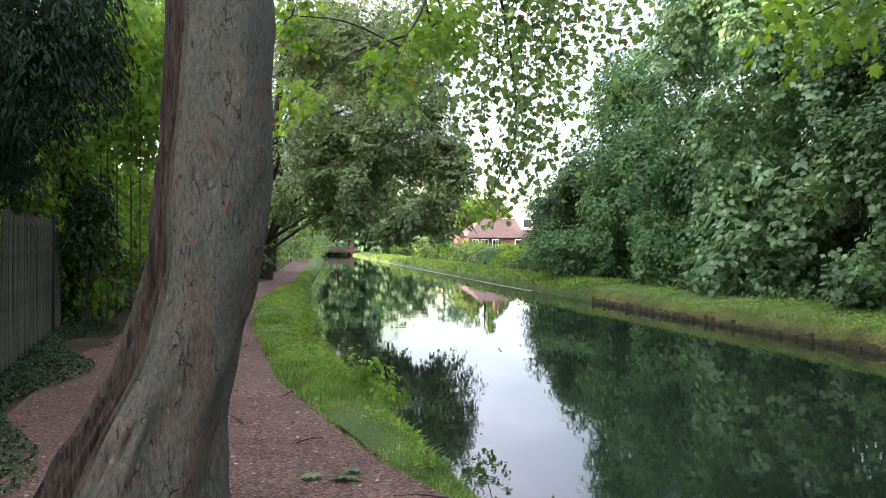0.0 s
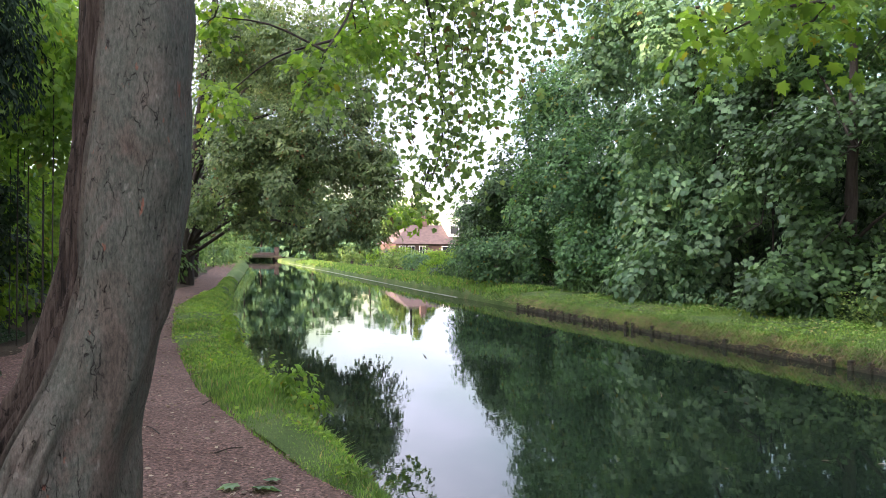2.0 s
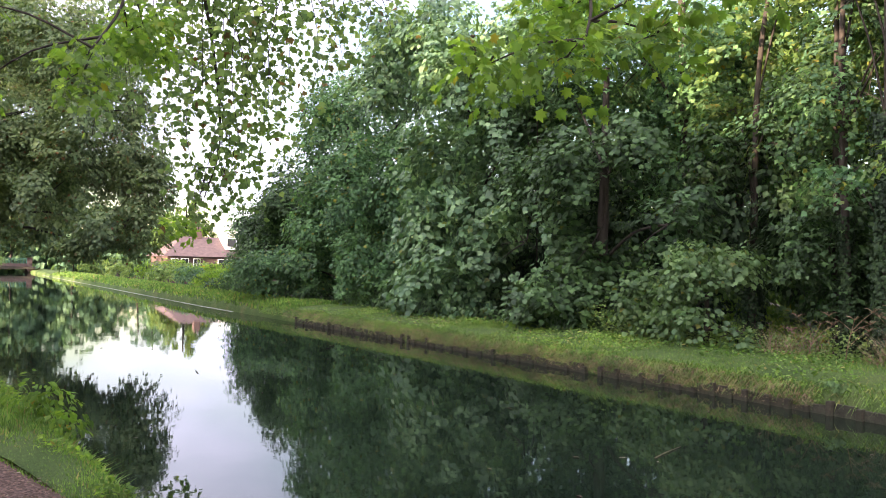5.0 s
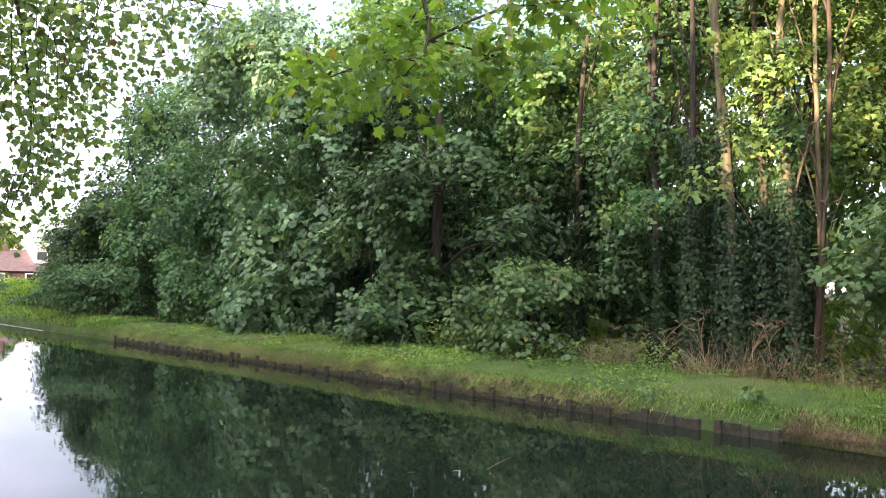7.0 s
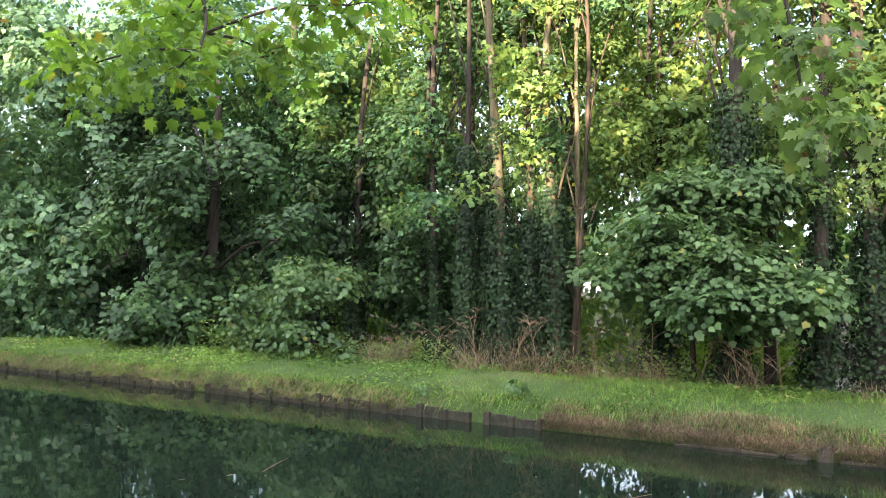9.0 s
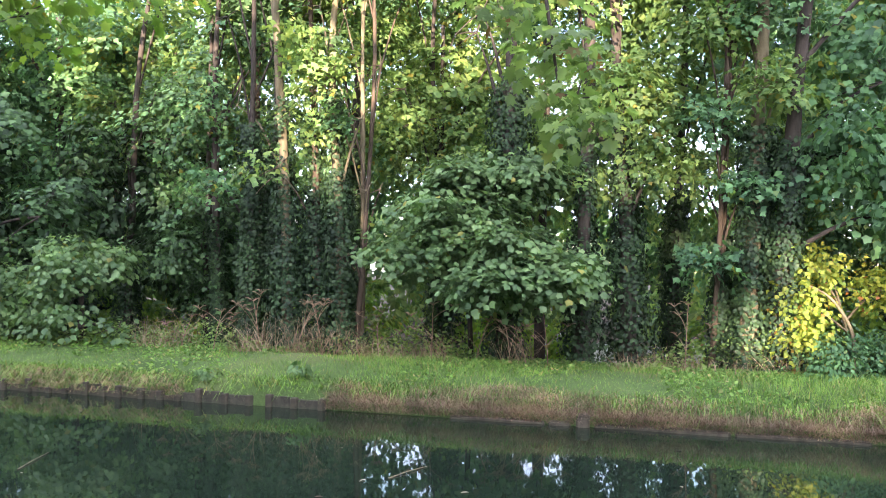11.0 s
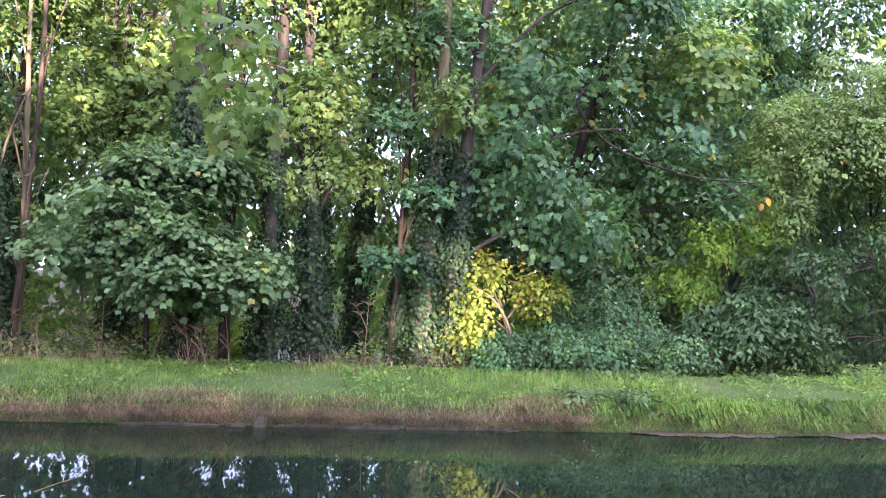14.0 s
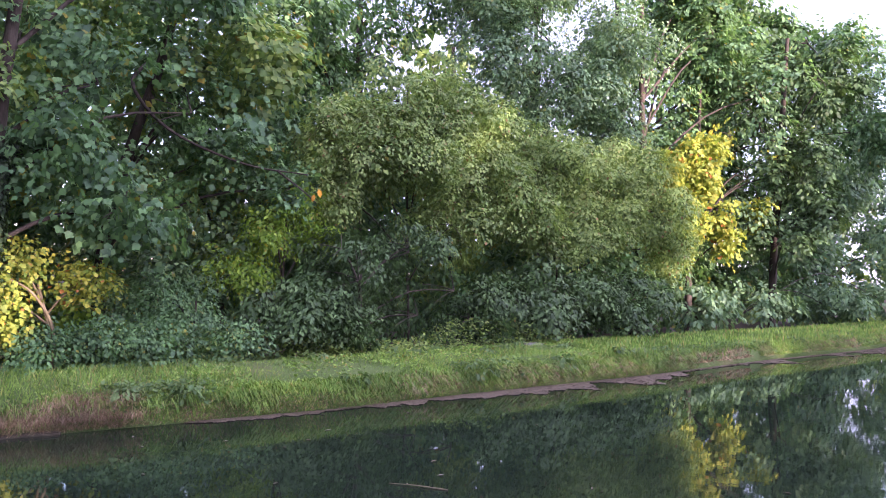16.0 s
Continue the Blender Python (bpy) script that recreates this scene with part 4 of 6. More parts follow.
grown("sycamore_tree", "tall dark sycamore behind the hawthorns", (18.9, -21.9), [(18.7, -21.8, 3), (18.3, -21.6, 6), (18.1, -21.3, 8), (18.6, -21.8, 11.5)], 0.17, [(19.3, -24.2, 10.2, 2.0, 1.6), (18.4, -25.6, 10.8, 2.0, 1.5), (17.2, -26.6, 8.8, 1.7, 1.5), (20.0, -23.0, 7.6, 2.0, 2.0), (19.6, -20.6, 9.8, 1.8, 1.5), (19.8, -20.2, 5.2, 2.0, 1.9), (18.3, -21.9, 3.2, 1.4, 1.1), (19.5, -25.0, 12.4, 2.0, 1.2), (19.0, -28.2, 12.2, 1.9, 1.3)], LEAF_MAPLE, 174, shape="kite", size=0.19, per_m2=6, n=11, gap=-0.35, group=DB)
grown("sycamore_tree", "dark drooping sycamore at the edge of the clearing", (17.8, -28.2), [(17.5, -28.0, 4), (17.0, -27.6, 8), (16.8, -27.6, 11)], 0.16, [(16.6, -27.6, 6.2, 1.6, 1.5), (18.4, -26.6, 5.4, 1.7, 1.6), (17.0, -27.6, 3.4, 1.5, 1.2), (15.9, -28.4, 9.4, 1.6, 1.5), (17.6, -27.0, 8.0, 1.7, 1.4), (15.8, -28.0, 4.6, 1.0, 1.0)], LEAF_DARK, 178, shape="kite", size=0.19, per_m2=6.5, n=11, gap=-0.4, group=DB)
grown("sycamore_tree", "tall dark sycamore against the pale sky", (22.0, -29.5), None, 0.25, [(21.0, -27.4, 11.0, 3.8, 2.1), (21.0, -32.0, 10.4, 2.9, 2.6), (22.0, -38.1, 12.0, 3.3, 2.7), (21.5, -28.0, 6.5, 3.2, 2.4)], LEAF_DARK, 175, shape="kite", size=0.208, per_m2=4.9, n=11, group=DB)
grown("sycamore_tree", "high thin crown against the pale evening sky", (21.5, -25.0), None, 0.22, [(20.9, -21.7, 12.7, 2.3, 1.5), (19.6, -23.2, 12.4, 2.2, 1.5), (19.4, -26.1, 13.2, 2.2, 1.5), (16.8, -29.0, 11.0, 1.9, 1.5), (15.9, -30.4, 10.4, 1.7, 1.6), (15.4, -30.8, 7.8, 1.5, 1.6), (20.4, -16.9, 11.2, 2.0, 1.4)], LEAF_MAPLE, 179, shape="kite", size=0.19, per_m2=5, n=11, gap=-0.1, group=DB)
grown("sycamore_tree", "shaded sycamore deep in the wood", (22.5, -4.0), None, 0.2, [(22.6, -2.6, 8.6, 2.4, 2.0), (22.4, -4.6, 7.0, 2.2, 1.7), (22.3, -6.6, 8.4, 2.2, 1.9), (22.6, -3.2, 5.6, 1.9, 1.4), (23.0, -1.0, 7.2, 2.0, 1.6)], LEAF_MAPLE, 180, shape="kite", size=0.18, per_m2=5.5, n=11, gap=-0.2, group=DB)
grown("sycamore_tree", "broad green tree far back in the wood", (20.5, -12.0), None, 0.2, [(20.0, -11.5, 5.0, 2.6, 2.6), (20.5, -11.0, 9.0, 2.8, 2.2), (19.0, -9.0, 8.6, 2.2, 1.8), (22.0, -7.6, 10.0, 2.4, 2.0), (21.4, -13.6, 10.6, 2.4, 1.8)], LEAF_MAPLE, 176, shape="kite", size=0.176, per_m2=5.8, n=10, group=DB)

# the lime that overhangs the canal from the towpath
lime = grown("lime_tree", "great lime tree overhanging the canal from the towpath", (-0.2, 36.0), [(-0.15, 35.8, 3.0), (0.2, 34.4, 7.0), (0.8, 33.2, 12.0)], 0.3,
      [(4.1, 28.7, 5.5, 2.4, 2.0), (5.2, 26.7, 2.9, 1.5, 1.0), (1.8, 28.8, 3.9, 1.8, 0.7), (4.4, 26.6, 2.35, 1.2, 0.45), (6.0, 27.5, 4.6, 1.0, 1.4), (1.4, 30.0, 5.6, 1.8, 2.1), (0.8, 31.5, 4.0, 1.1, 0.8), (0.6, 30.8, 3.2, 1.2, 0.5), (1.8, 29.6, 2.9, 1.2, 0.4), (4.0, 30.6, 9.0, 2.5, 2.0), (1.8, 33.0, 10.3, 2.5, 2.1), (3.2, 28.4, 3.9, 2.0, 1.0), (5.6, 28.8, 7.0, 0.8, 1.2)], LEAF_LIME, 181, z0=0.3, shape="kite", size=0.135, per_m2=12.5, n=11, limb=0.3, gap=-0.5)
grown("lime_tree", "tall lime tree with browning leaves beside the path", (0.0, 47), [(0.2, 47, 4.0), (0.5, 46, 10.0), (0.8, 45, 14.0)], 0.3, [(2.9, 42.9, 11.6, 3.6, 2.6), (1.8, 43, 7.6, 2.8, 3.0), (6.3, 43.5, 11.5, 3.0, 2.8), (4.2, 44, 6.6, 2.6, 2.4), (1.6, 45, 3.4, 1.8, 1.6), (3.8, 44.5, 3.6, 2.0, 1.3), (5.6, 45.5, 5.2, 1.6, 1.6)], LEAF_LIME, 182, z0=0.3, shape="kite", size=0.23, per_m2=4, n=11, gap=-0.5)

crown("crown", lime, burst((6.5, 28.5, 7.4, 1.2, 1.6), 31) + burst((6.1, 28.2, 5.2, 0.9, 1.2), 32) + burst((7.2, 28.8, 9.2, 1.3, 1.2), 33) + burst((5.9, 28.0, 3.6, 0.7, 0.7), 34), LEAF_LIME, "broad", 1.1, 0.15, "thin outer leaves against the sky", seed=187)
for ends in (((-0.1, 35.4, 3.6), (0.5, 33.2, 4.15), (1.5, 30, 4.05)), ((0.0, 35.2, 4.6), (0.8, 32, 6.2), (2.6, 28.6, 6.6))):
    tubes("limb", lime, [(ends, 0.12, 0.05)], BARK_DARK, sides=8)

# ---------------------------------------------------------------- overhanging sprays of the near tree
def spray_branch(line, r, blobs, leaf, seed, shape="maple", size=0.15, per_m2=9.0, label="", **kw):
    """A hanging bough of the leaning tree with its own leaf sprays; a part of the tree."""
    tubes("bough", leaning_tree, [(line, r, 0.008)], BARK_DARK, sides=7)
    fine = smooth_line(line)
    small = []
    for i, b in enumerate(blobs):
        c = np.array(b[:3])
        s = fine[np.argmin(np.linalg.norm(fine - c, axis=1))]
        if np.linalg.norm(s - c) > 0.15:
            limb_to(s, c, 0.014, BARK_DARK, leaning_tree, 0.15, 0.005)
        subs = burst(b, seed * 17 + i, 6, 0.5)
        small += subs
        for q in subs[::2]:
            limb_to(c, q[:3], 0.007, BARK_DARK, leaning_tree, 0.1, 0.003)
    crown("crown", leaning_tree, small, leaf, shape, per_m2, size, label, seed=seed, spray=0.4, per=7, hollow=0.15, gap=-9, **kw)


spray_branch([(0.3, 5.8, 6.6), (1.3, 7.2, 5.4), (1.5, 7.8, 4.4), (1.1, 7.4, 3.6)], 0.03, [(1.1, 7.4, 3.5, 0.3, 0.36), (0.2, 8.0, 4.1, 0.2, 0.4), (0.3, 9.0, 3.5, 0.2, 0.2), (2.0, 9.3, 4.4, 0.5, 0.4), (1.6, 8.2, 4.1, 0.4, 0.35)], LEAF_BRIGHT, 201, size=0.085, per_m2=15)
spray_branch([(3.4, 6.2, 7.2), (4.2, 5.2, 5.2), (4.1, 4.4, 4.0), (3.8, 4.1, 3.4)], 0.03, [(3.7, 4.15, 3.35, 0.36, 0.28), (4.3, 3.9, 3.55, 0.36, 0.3), (3.5, 4.8, 3.4, 0.28, 0.26), (4.4, 3.3, 3.85, 0.42, 0.22), (4.1, 4.6, 3.9, 0.4, 0.3)], LEAF_BRIGHT, 202, size=0.09, per_m2=12.0)
spray_branch([(4.2, 1.4, 7.2), (4.7, 0.9, 5.2), (4.6, 0.6, 4.0), (4.45, 0.4, 2.9)], 0.025, [(4.5, 0.5, 3.2, 0.2, 0.36), (4.7, 0.7, 3.6, 0.25, 0.25), (4.35, 0.3, 2.85, 0.12, 0.2)], LEAF_HANG, 203, size=0.085, per_m2=9.0)
spray_branch([(3.7, 12.8, 3.2), (4.0, 14.2, 3.0), (4.1, 15.5, 2.6)], 0.015, [(4.1, 15.4, 2.6, 0.5, 0.3)], LEAF_BRIGHT, 206, shape="lobed", size=0.12, per_m2=6.0)


def hanging_twigs(bough, low, count, leaf, seed, size=0.105, per=34):
    """Thin twigs that droop from a bough to the heights low(x), with leaves set evenly along them."""
    g = np.random.default_rng(seed)
    tubes("bough", leaning_tree, [(bough, 0.03, 0.008)], BARK_DARK, sides=7)
    fine = smooth_line(bough, 10)
    P, T, N, lines = [], [], [], []
    for k in range(count):
        s = fine[int((k + g.random()) / count * (len(fine) - 1))]
        ex = s[0] + g.uniform(-0.5, 0.5)
        ez = low(ex) + (s[2] - low(ex)) * g.random() ** 1.6 * 0.85
        end = np.array((ex, s[1] + g.uniform(-0.9, 0.9), ez))
        mid = s * 0.45 + end * 0.55 + (g.uniform(-0.35, 0.35), g.uniform(-0.3, 0.3), 0.3)
        line = smooth_line([s, mid, end], 9)
        lines.append(([s, mid, end], 0.008, 0.003))
        n = int(per * max(0.4, np.linalg.norm(end - s) / 2.2))
        at = line[(g.random(n) ** 0.8 * (len(line) - 1)).astype(int)]
        P.append(at + g.normal(size=(n, 3)) * (0.3, 0.3, 0.24))
        T.append(g.normal(size=(n, 3)) * 0.7 - (0, 0, 0.7))
        N.append(g.normal(size=(n, 3)) * 0.5 + (-0.25, -0.6, 0.6))
    for line in lines:
        tubes("twig", leaning_tree, [line], BARK_DARK, sides=4, steps=5)
    P, T, N = np.concatenate(P), np.concatenate(T), np.concatenate(N)
    me = leaves_mesh("crown", P, T, N, size * g.uniform(0.65, 1.2, len(P)), "palm", leaf)
    child(new("crown", me), leaning_tree, "small leaves hanging against the pale sky")


hanging_twigs([(1.8, 11.5, 8.0), (3.2, 12.2, 7.0), (4.6, 12.3, 6.5), (6.6, 12.0, 6.4)], lambda x: float(np.interp(x, [2.6, 3.2, 3.8, 4.6, 5.4, 6.6], [3.6, 2.7, 2.5, 3.0, 4.3, 5.6])), 40, LEAF_HANG, 204, per=85)
hanging_twigs([(3.2, 12.2, 7.0), (3.7, 12.5, 5.2), (3.9, 12.7, 3.8), (3.7, 12.8, 2.9)], lambda x: 2.5, 16, LEAF_HANG, 205, per=45)

# ---------------------------------------------------------------- towpath side: fence, hedge and trees behind
def hedge_row(name, label, points, leaf, seed, size=0.13, per_m2=7.0, shape="oval", category="hedge", stems=True, **kw):
    ob = empty(name, points[0][0], points[0][1], 0.3, label, category)
    small = []
    for i, b in enumerate(points):
        small += burst(b, seed * 13 + i, 9, 0.5)
        if stems:
            thin = 11 < b[1] < 26
            tubes("stem", ob, [([(b[0], b[1], 0.2), (b[0], b[1], b[2])], 0.014 if thin else 0.05, 0.008 if thin else 0.02)], BARK_DARK, sides=6)
        elif not stems:
            tubes("stem", ob, [([(-4.3, 10.5, 0.2), (-4.2, 10.4, 2.6), (b[0], b[1], b[2])], 0.12, 0.02)], BARK_DARK, sides=6)
    crown("crown", ob, small, leaf, shape, per_m2, size, seed=seed, **kw)
    return ob


hedge_row("hedge", "bright green leafy hedge behind the wooden fence", [(-3.8, 17, 2.2, 1.2, 2.0), (-3.6, 20, 2.4, 1.3, 2.2), (-4.4, 15, 3.2, 1.2, 2.2), (-4.6, 12.5, 3.4, 1.1, 1.6), (-4.4, 18, 5.2, 1.6, 2.0), (-4.6, 22, 5.5, 1.8, 2.4), (-3.4, 23.5, 2.2, 1.3, 2.0), (-2.7, 14.6, 5.4, 0.8, 1.5), (-3.0, 15.6, 4.0, 0.8, 1.0), (-2.0, 13.4, 5.0, 0.6, 0.8), (-2.2, 13.8, 3.8, 0.6, 0.8), (-2.6, 14.9, 4.6, 0.7, 0.9), (-3.4, 19, 6.5, 1.5, 1.8), (-2.7, 17, 5.6, 1.0, 1.5), (-3.6, 25, 7.5, 1.8, 2.4)], LEAF_BRIGHT, 221, shape="kite", size=0.15, per_m2=6.5, gap=-0.9)
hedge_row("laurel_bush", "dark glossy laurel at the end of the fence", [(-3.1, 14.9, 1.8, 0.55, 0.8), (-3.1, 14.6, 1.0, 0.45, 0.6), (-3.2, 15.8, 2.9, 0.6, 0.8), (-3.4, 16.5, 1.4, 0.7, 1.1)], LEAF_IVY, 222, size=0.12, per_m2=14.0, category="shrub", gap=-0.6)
hedge_row("hedge", "clipped green hedge lining the towpath", [(-2.4, 27 + 4.5 * k, 1.6, 1.6, 1.8) for k in range(2)] + [(-1.8 + 0.22 * k * 1.0, 36 + 4.8 * k, 1.7, 1.9, 1.7) for k in range(7)] + [(1.6 + k * 0.45, 69 + 6 * k, 2.2, 2.6, 2.2) for k in range(9)], LEAF_PALE, 223, shape="kite", size=0.24, per_m2=2.0)
hedge_row("hedge", "clipped garden hedge along the back of the towpath", [(-6.0, -45 + 3.0 * k, 1.2, 1.7, 0.9) for k in range(18)], LEAF_MAPLE, 225, shape="kite", size=0.7, per_m2=0.45, gap=-2, hollow=0.2)
# out of view; added to keep the low sun off the far bank's grass
hedge_row("hedge", "thick unseen hedge that keeps low sun off the bank", [(-47, -24 + 2.2 * k, 3.5, 1.9, 3.4) for k in range(11)], LEAF_MAPLE, 229, shape="kite", size=0.9, per_m2=1.0, gap=-2, hollow=0.2)
# out of view; added so that the fence and near trunk stand in shade
hedge_row("hedge", "dark unseen hedge added behind the fence for shade", [(-4.7 - 0.1 * k, 3.0 + 2.4 * k, 2.3, 1.2, 2.1) for k in range(4)], LEAF_DARK, 228, shape="kite", size=0.22, per_m2=3.0, gap=-2, hollow=0.2)
# added to block low light and keep the left side dark
hedge_row("hedge", "high added hedge behind the fence that blocks light", [(-6.4 + 0.08 * max(0, 3.2 * k - 16), 11.5 + 3.2 * k, 4.2 if k < 3 else 2.4, 2.0, 4.0 if k < 3 else 2.2) for k in range(17)], LEAF_DARK, 226, shape="kite", size=0.8, per_m2=0.6, gap=-2, hollow=0.2)
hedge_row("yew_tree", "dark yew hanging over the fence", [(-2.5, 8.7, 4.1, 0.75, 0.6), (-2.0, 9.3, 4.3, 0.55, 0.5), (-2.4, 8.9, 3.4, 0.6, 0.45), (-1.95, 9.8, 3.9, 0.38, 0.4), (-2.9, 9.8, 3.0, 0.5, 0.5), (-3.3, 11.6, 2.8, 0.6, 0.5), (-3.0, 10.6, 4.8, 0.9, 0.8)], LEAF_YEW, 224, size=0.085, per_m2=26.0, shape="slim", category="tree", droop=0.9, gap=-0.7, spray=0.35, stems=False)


def screen(name, label, pts, leaf, seed, size=0.65, per_m2=0.42, z0=0.4):
    """Broad trees that close the place behind the path, each with trunk and crown."""
    for i, (x, y, hh, r) in enumerate(pts):
        grown(name, label, (x, y), [(x, y, hh * 0.4), (x + 0.2, y, hh * 0.9)], 0.2, [(x, y, hh - r * 0.8, r, r * 0.8), (x, y + 0.5, hh - r * 1.9, r * 1.05, r * 0.8), (x, y - 0.4, max(1.2, hh - r * 3.0), r, r * 0.8)], leaf, seed + i, shape="kite", size=size, per_m2=per_m2, n=9, z0=z0, group=label)


# added trees; the last three are out of view and shade trunk and fence
screen("garden_tree", "tall added garden tree behind the towpath hedge", [(-9.5, 33, 8, 2.8), (-9.5, 26, 8.5, 2.8), (-8, 19, 10.5, 3.2), (-8.5, 13, 11, 3.0), (-8, 8, 9.5, 3.0), (-8.2, 3, 9.0, 2.8)], LEAF_MAPLE, 240, size=0.6, per_m2=0.6)
# unseen tree line added to hold back the low sun, with gaps for lit spots
screen("garden_tree", "tall unseen tree in the line that blocks the low sun", [(-45 + 2 * math.sin(3 * k), y, hh, 4.2) for k, (y, hh) in enumerate([(-78, 17), (-72.5, 17), (-67, 17), (-61.5, 17), (-56, 17), (-50.5, 17.5), (-45, 17), (-42, 16), (-28.6, 17), (-24, 17), (-19, 15), (-7.4, 11.2), (-2, 10.2), (3, 10.6), (8, 13.5), (13.5, 17), (19, 17.5), (24.5, 17), (30, 17), (36, 17), (42, 17), (48, 17), (54, 17), (60, 17)])], LEAF_MAPLE, 350, size=1.2, per_m2=0.34, z0=0.3)
# added high crown that narrows the gap of sun on the yellow shrub
grown("garden_tree", "tall unseen tree in the line that blocks the low sun", (-46, -14.8), [(-46, -14.8, 6), (-46, -14.8, 12)], 0.25, [(-46, -13.4, 10.6, 2.0, 2.9), (-46, -15.6, 10.0, 1.8, 3.0), (-46, -11.8, 12.4, 1.3, 2.4)], LEAF_MAPLE, 379, shape="kite", size=0.8, per_m2=2.6, gap=-9, z0=0.3)
# added low row that stops sun leaking under the crowns; one is lower
screen("garden_tree", "bushy unseen tree filling the line that blocks the sun", [(-48.5, -44 + 3.6 * k, 7.3 if k == 9 else 8.2, 2.9) for k in range(18)], LEAF_MAPLE, 380, size=0.9, per_m2=0.6, z0=0.3)
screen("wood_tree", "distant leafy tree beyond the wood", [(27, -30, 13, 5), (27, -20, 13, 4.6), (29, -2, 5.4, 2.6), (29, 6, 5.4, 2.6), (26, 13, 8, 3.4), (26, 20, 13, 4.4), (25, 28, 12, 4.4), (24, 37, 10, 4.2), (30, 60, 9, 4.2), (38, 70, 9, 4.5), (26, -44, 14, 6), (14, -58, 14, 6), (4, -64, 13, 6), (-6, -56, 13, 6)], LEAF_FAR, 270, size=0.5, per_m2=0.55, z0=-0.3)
# bluer leaf colour stands in for haze at the canal's far end
screen("far_tree", "hazy tree at the far end of the canal", [(18, 128, 12, 5), (25, 118, 9, 4), (11, 140, 17, 5.5), (5, 142, 18, 5.5), (8, 136, 15, 4.5), (20, 150, 15, 6), (32, 140, 14, 6), (42, 120, 12, 6), (0, 130, 13, 5), (26, 104, 7.5, 3.4)], LEAF_BLUE, 300, size=0.8, per_m2=0.22)

# ---------------------------------------------------------------- understorey of the wood
def thicket(name, label, blobs, leaf, seed, size=0.2, per_m2=2.2, shape="kite", gap=-0.1):
    small = []
    for i, b in enumerate(blobs):
        small += burst(b, seed * 7 + i, 9, 0.5)
    ob = crown(name, None, small, leaf, shape, per_m2, size, seed=seed, gap=gap)
    return tagged(ob, label, "undergrowth", "", "stuff")


g = np.random.default_rng(77)
# bright leaf colour paints the churchyard's daylight seen between the trunks
thicket("undergrowth", "green nettles and saplings on the floor of the wood", [(float(g.uniform(15.5, 18.5)), 14 - 1.9 * k, float(g.uniform(0.2, 1.0)), 1.3, float(g.uniform(0.6, 1.1))) for k in range(11) if k != 7], LEAF_BRIGHT, 401, 0.14, 5.0, gap=-0.4)
# dark leaf colour paints the gloom deep in the wood
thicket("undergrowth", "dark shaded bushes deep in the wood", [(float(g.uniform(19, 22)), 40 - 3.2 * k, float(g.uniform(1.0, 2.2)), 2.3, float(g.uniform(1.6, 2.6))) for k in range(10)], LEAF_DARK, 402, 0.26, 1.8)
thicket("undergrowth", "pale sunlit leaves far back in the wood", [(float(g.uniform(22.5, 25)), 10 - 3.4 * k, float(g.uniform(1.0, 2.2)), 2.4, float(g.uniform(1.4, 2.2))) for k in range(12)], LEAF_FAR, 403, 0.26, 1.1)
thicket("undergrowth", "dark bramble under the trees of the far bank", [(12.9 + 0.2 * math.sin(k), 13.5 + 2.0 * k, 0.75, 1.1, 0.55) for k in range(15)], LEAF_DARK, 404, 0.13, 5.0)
thicket("undergrowth", "green shrubs behind the elder bushes", [(17.5 + 0.25 * k, -7 - 3.0 * k, 1.8, 2.0, 1.7) for k in range(8)], LEAF_MAPLE, 405, 0.2, 2.0)

# ivy-dark leaves stand in for the shaded hollows behind the row
thicket("undergrowth", "near-black leaves that paint deep shade behind the sycamores", [(float(g.uniform(15.2, 16.4)), 8.6 + 1.5 * k, 1.4 + 1.25 * (k % 3), 1.4, 1.5) for k in range(9)] + [(float(g.uniform(16.6, 18.0)), 22 + 2.2 * k, 2.0 + 1.4 * (k % 3), 1.7, 1.7) for k in range(8)], LEAF_IVY, 413, 0.17, 4.0, gap=-9)
thicket("undergrowth", "mid-green sycamore leaves closing the top of the row", [(float(g.uniform(16.2, 18.2)), 14.5 + 1.3 * k, 5.4 + 0.9 * (k % 2), 1.4, 1.2) for k in range(6)], LEAF_MAPLE, 414, 0.15, 5.0, gap=-0.6)
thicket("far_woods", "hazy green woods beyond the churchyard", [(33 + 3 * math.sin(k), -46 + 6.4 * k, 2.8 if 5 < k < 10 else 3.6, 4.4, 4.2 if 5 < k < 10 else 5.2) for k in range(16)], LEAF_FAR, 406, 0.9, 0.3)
thicket("far_woods", "tall woods behind the far bridge", [(-26 + 6.0 * k, 146 + 3 * math.cos(k), 7.5, 5.6, 8.5) for k in range(8)], LEAF_BLUE, 407, 1.2, 0.55, gap=-9)
thicket("far_woods", "low tree line behind the house", [(18 + 7 * k, 152, (6.0, 5.0, 3.5, 3.0, 2.5)[k], 5.0, (7.0, 6.0, 4.4, 4.0, 3.4)[k]) for k in range(5)] + [(56 + 9 * k, 140 - 8 * k, 6.0, 6.5, 7) for k in range(5)], LEAF_PALE, 408, 1.0, 0.6, gap=-9)
thicket("undergrowth", "leafy crowns closing the back of the wood", [(float(g.uniform(20.5, 24)), 16 - 3.0 * k, float(g.uniform(4.0, 7.4)), 2.6, float(g.uniform(2.0, 2.8))) for k in range(18)], LEAF_MAPLE, 410, 0.24, 1.5, gap=-9)
thicket("undergrowth", "shaded leaves low behind the hawthorns", [(float(g.uniform(18.8, 21)), -4 - 2.9 * k, float(g.uniform(2.0, 4.6)), 2.0, float(g.uniform(1.6, 2.2))) for k in range(11)], LEAF_MAPLE, 411, 0.22, 2.4, gap=-0.5)
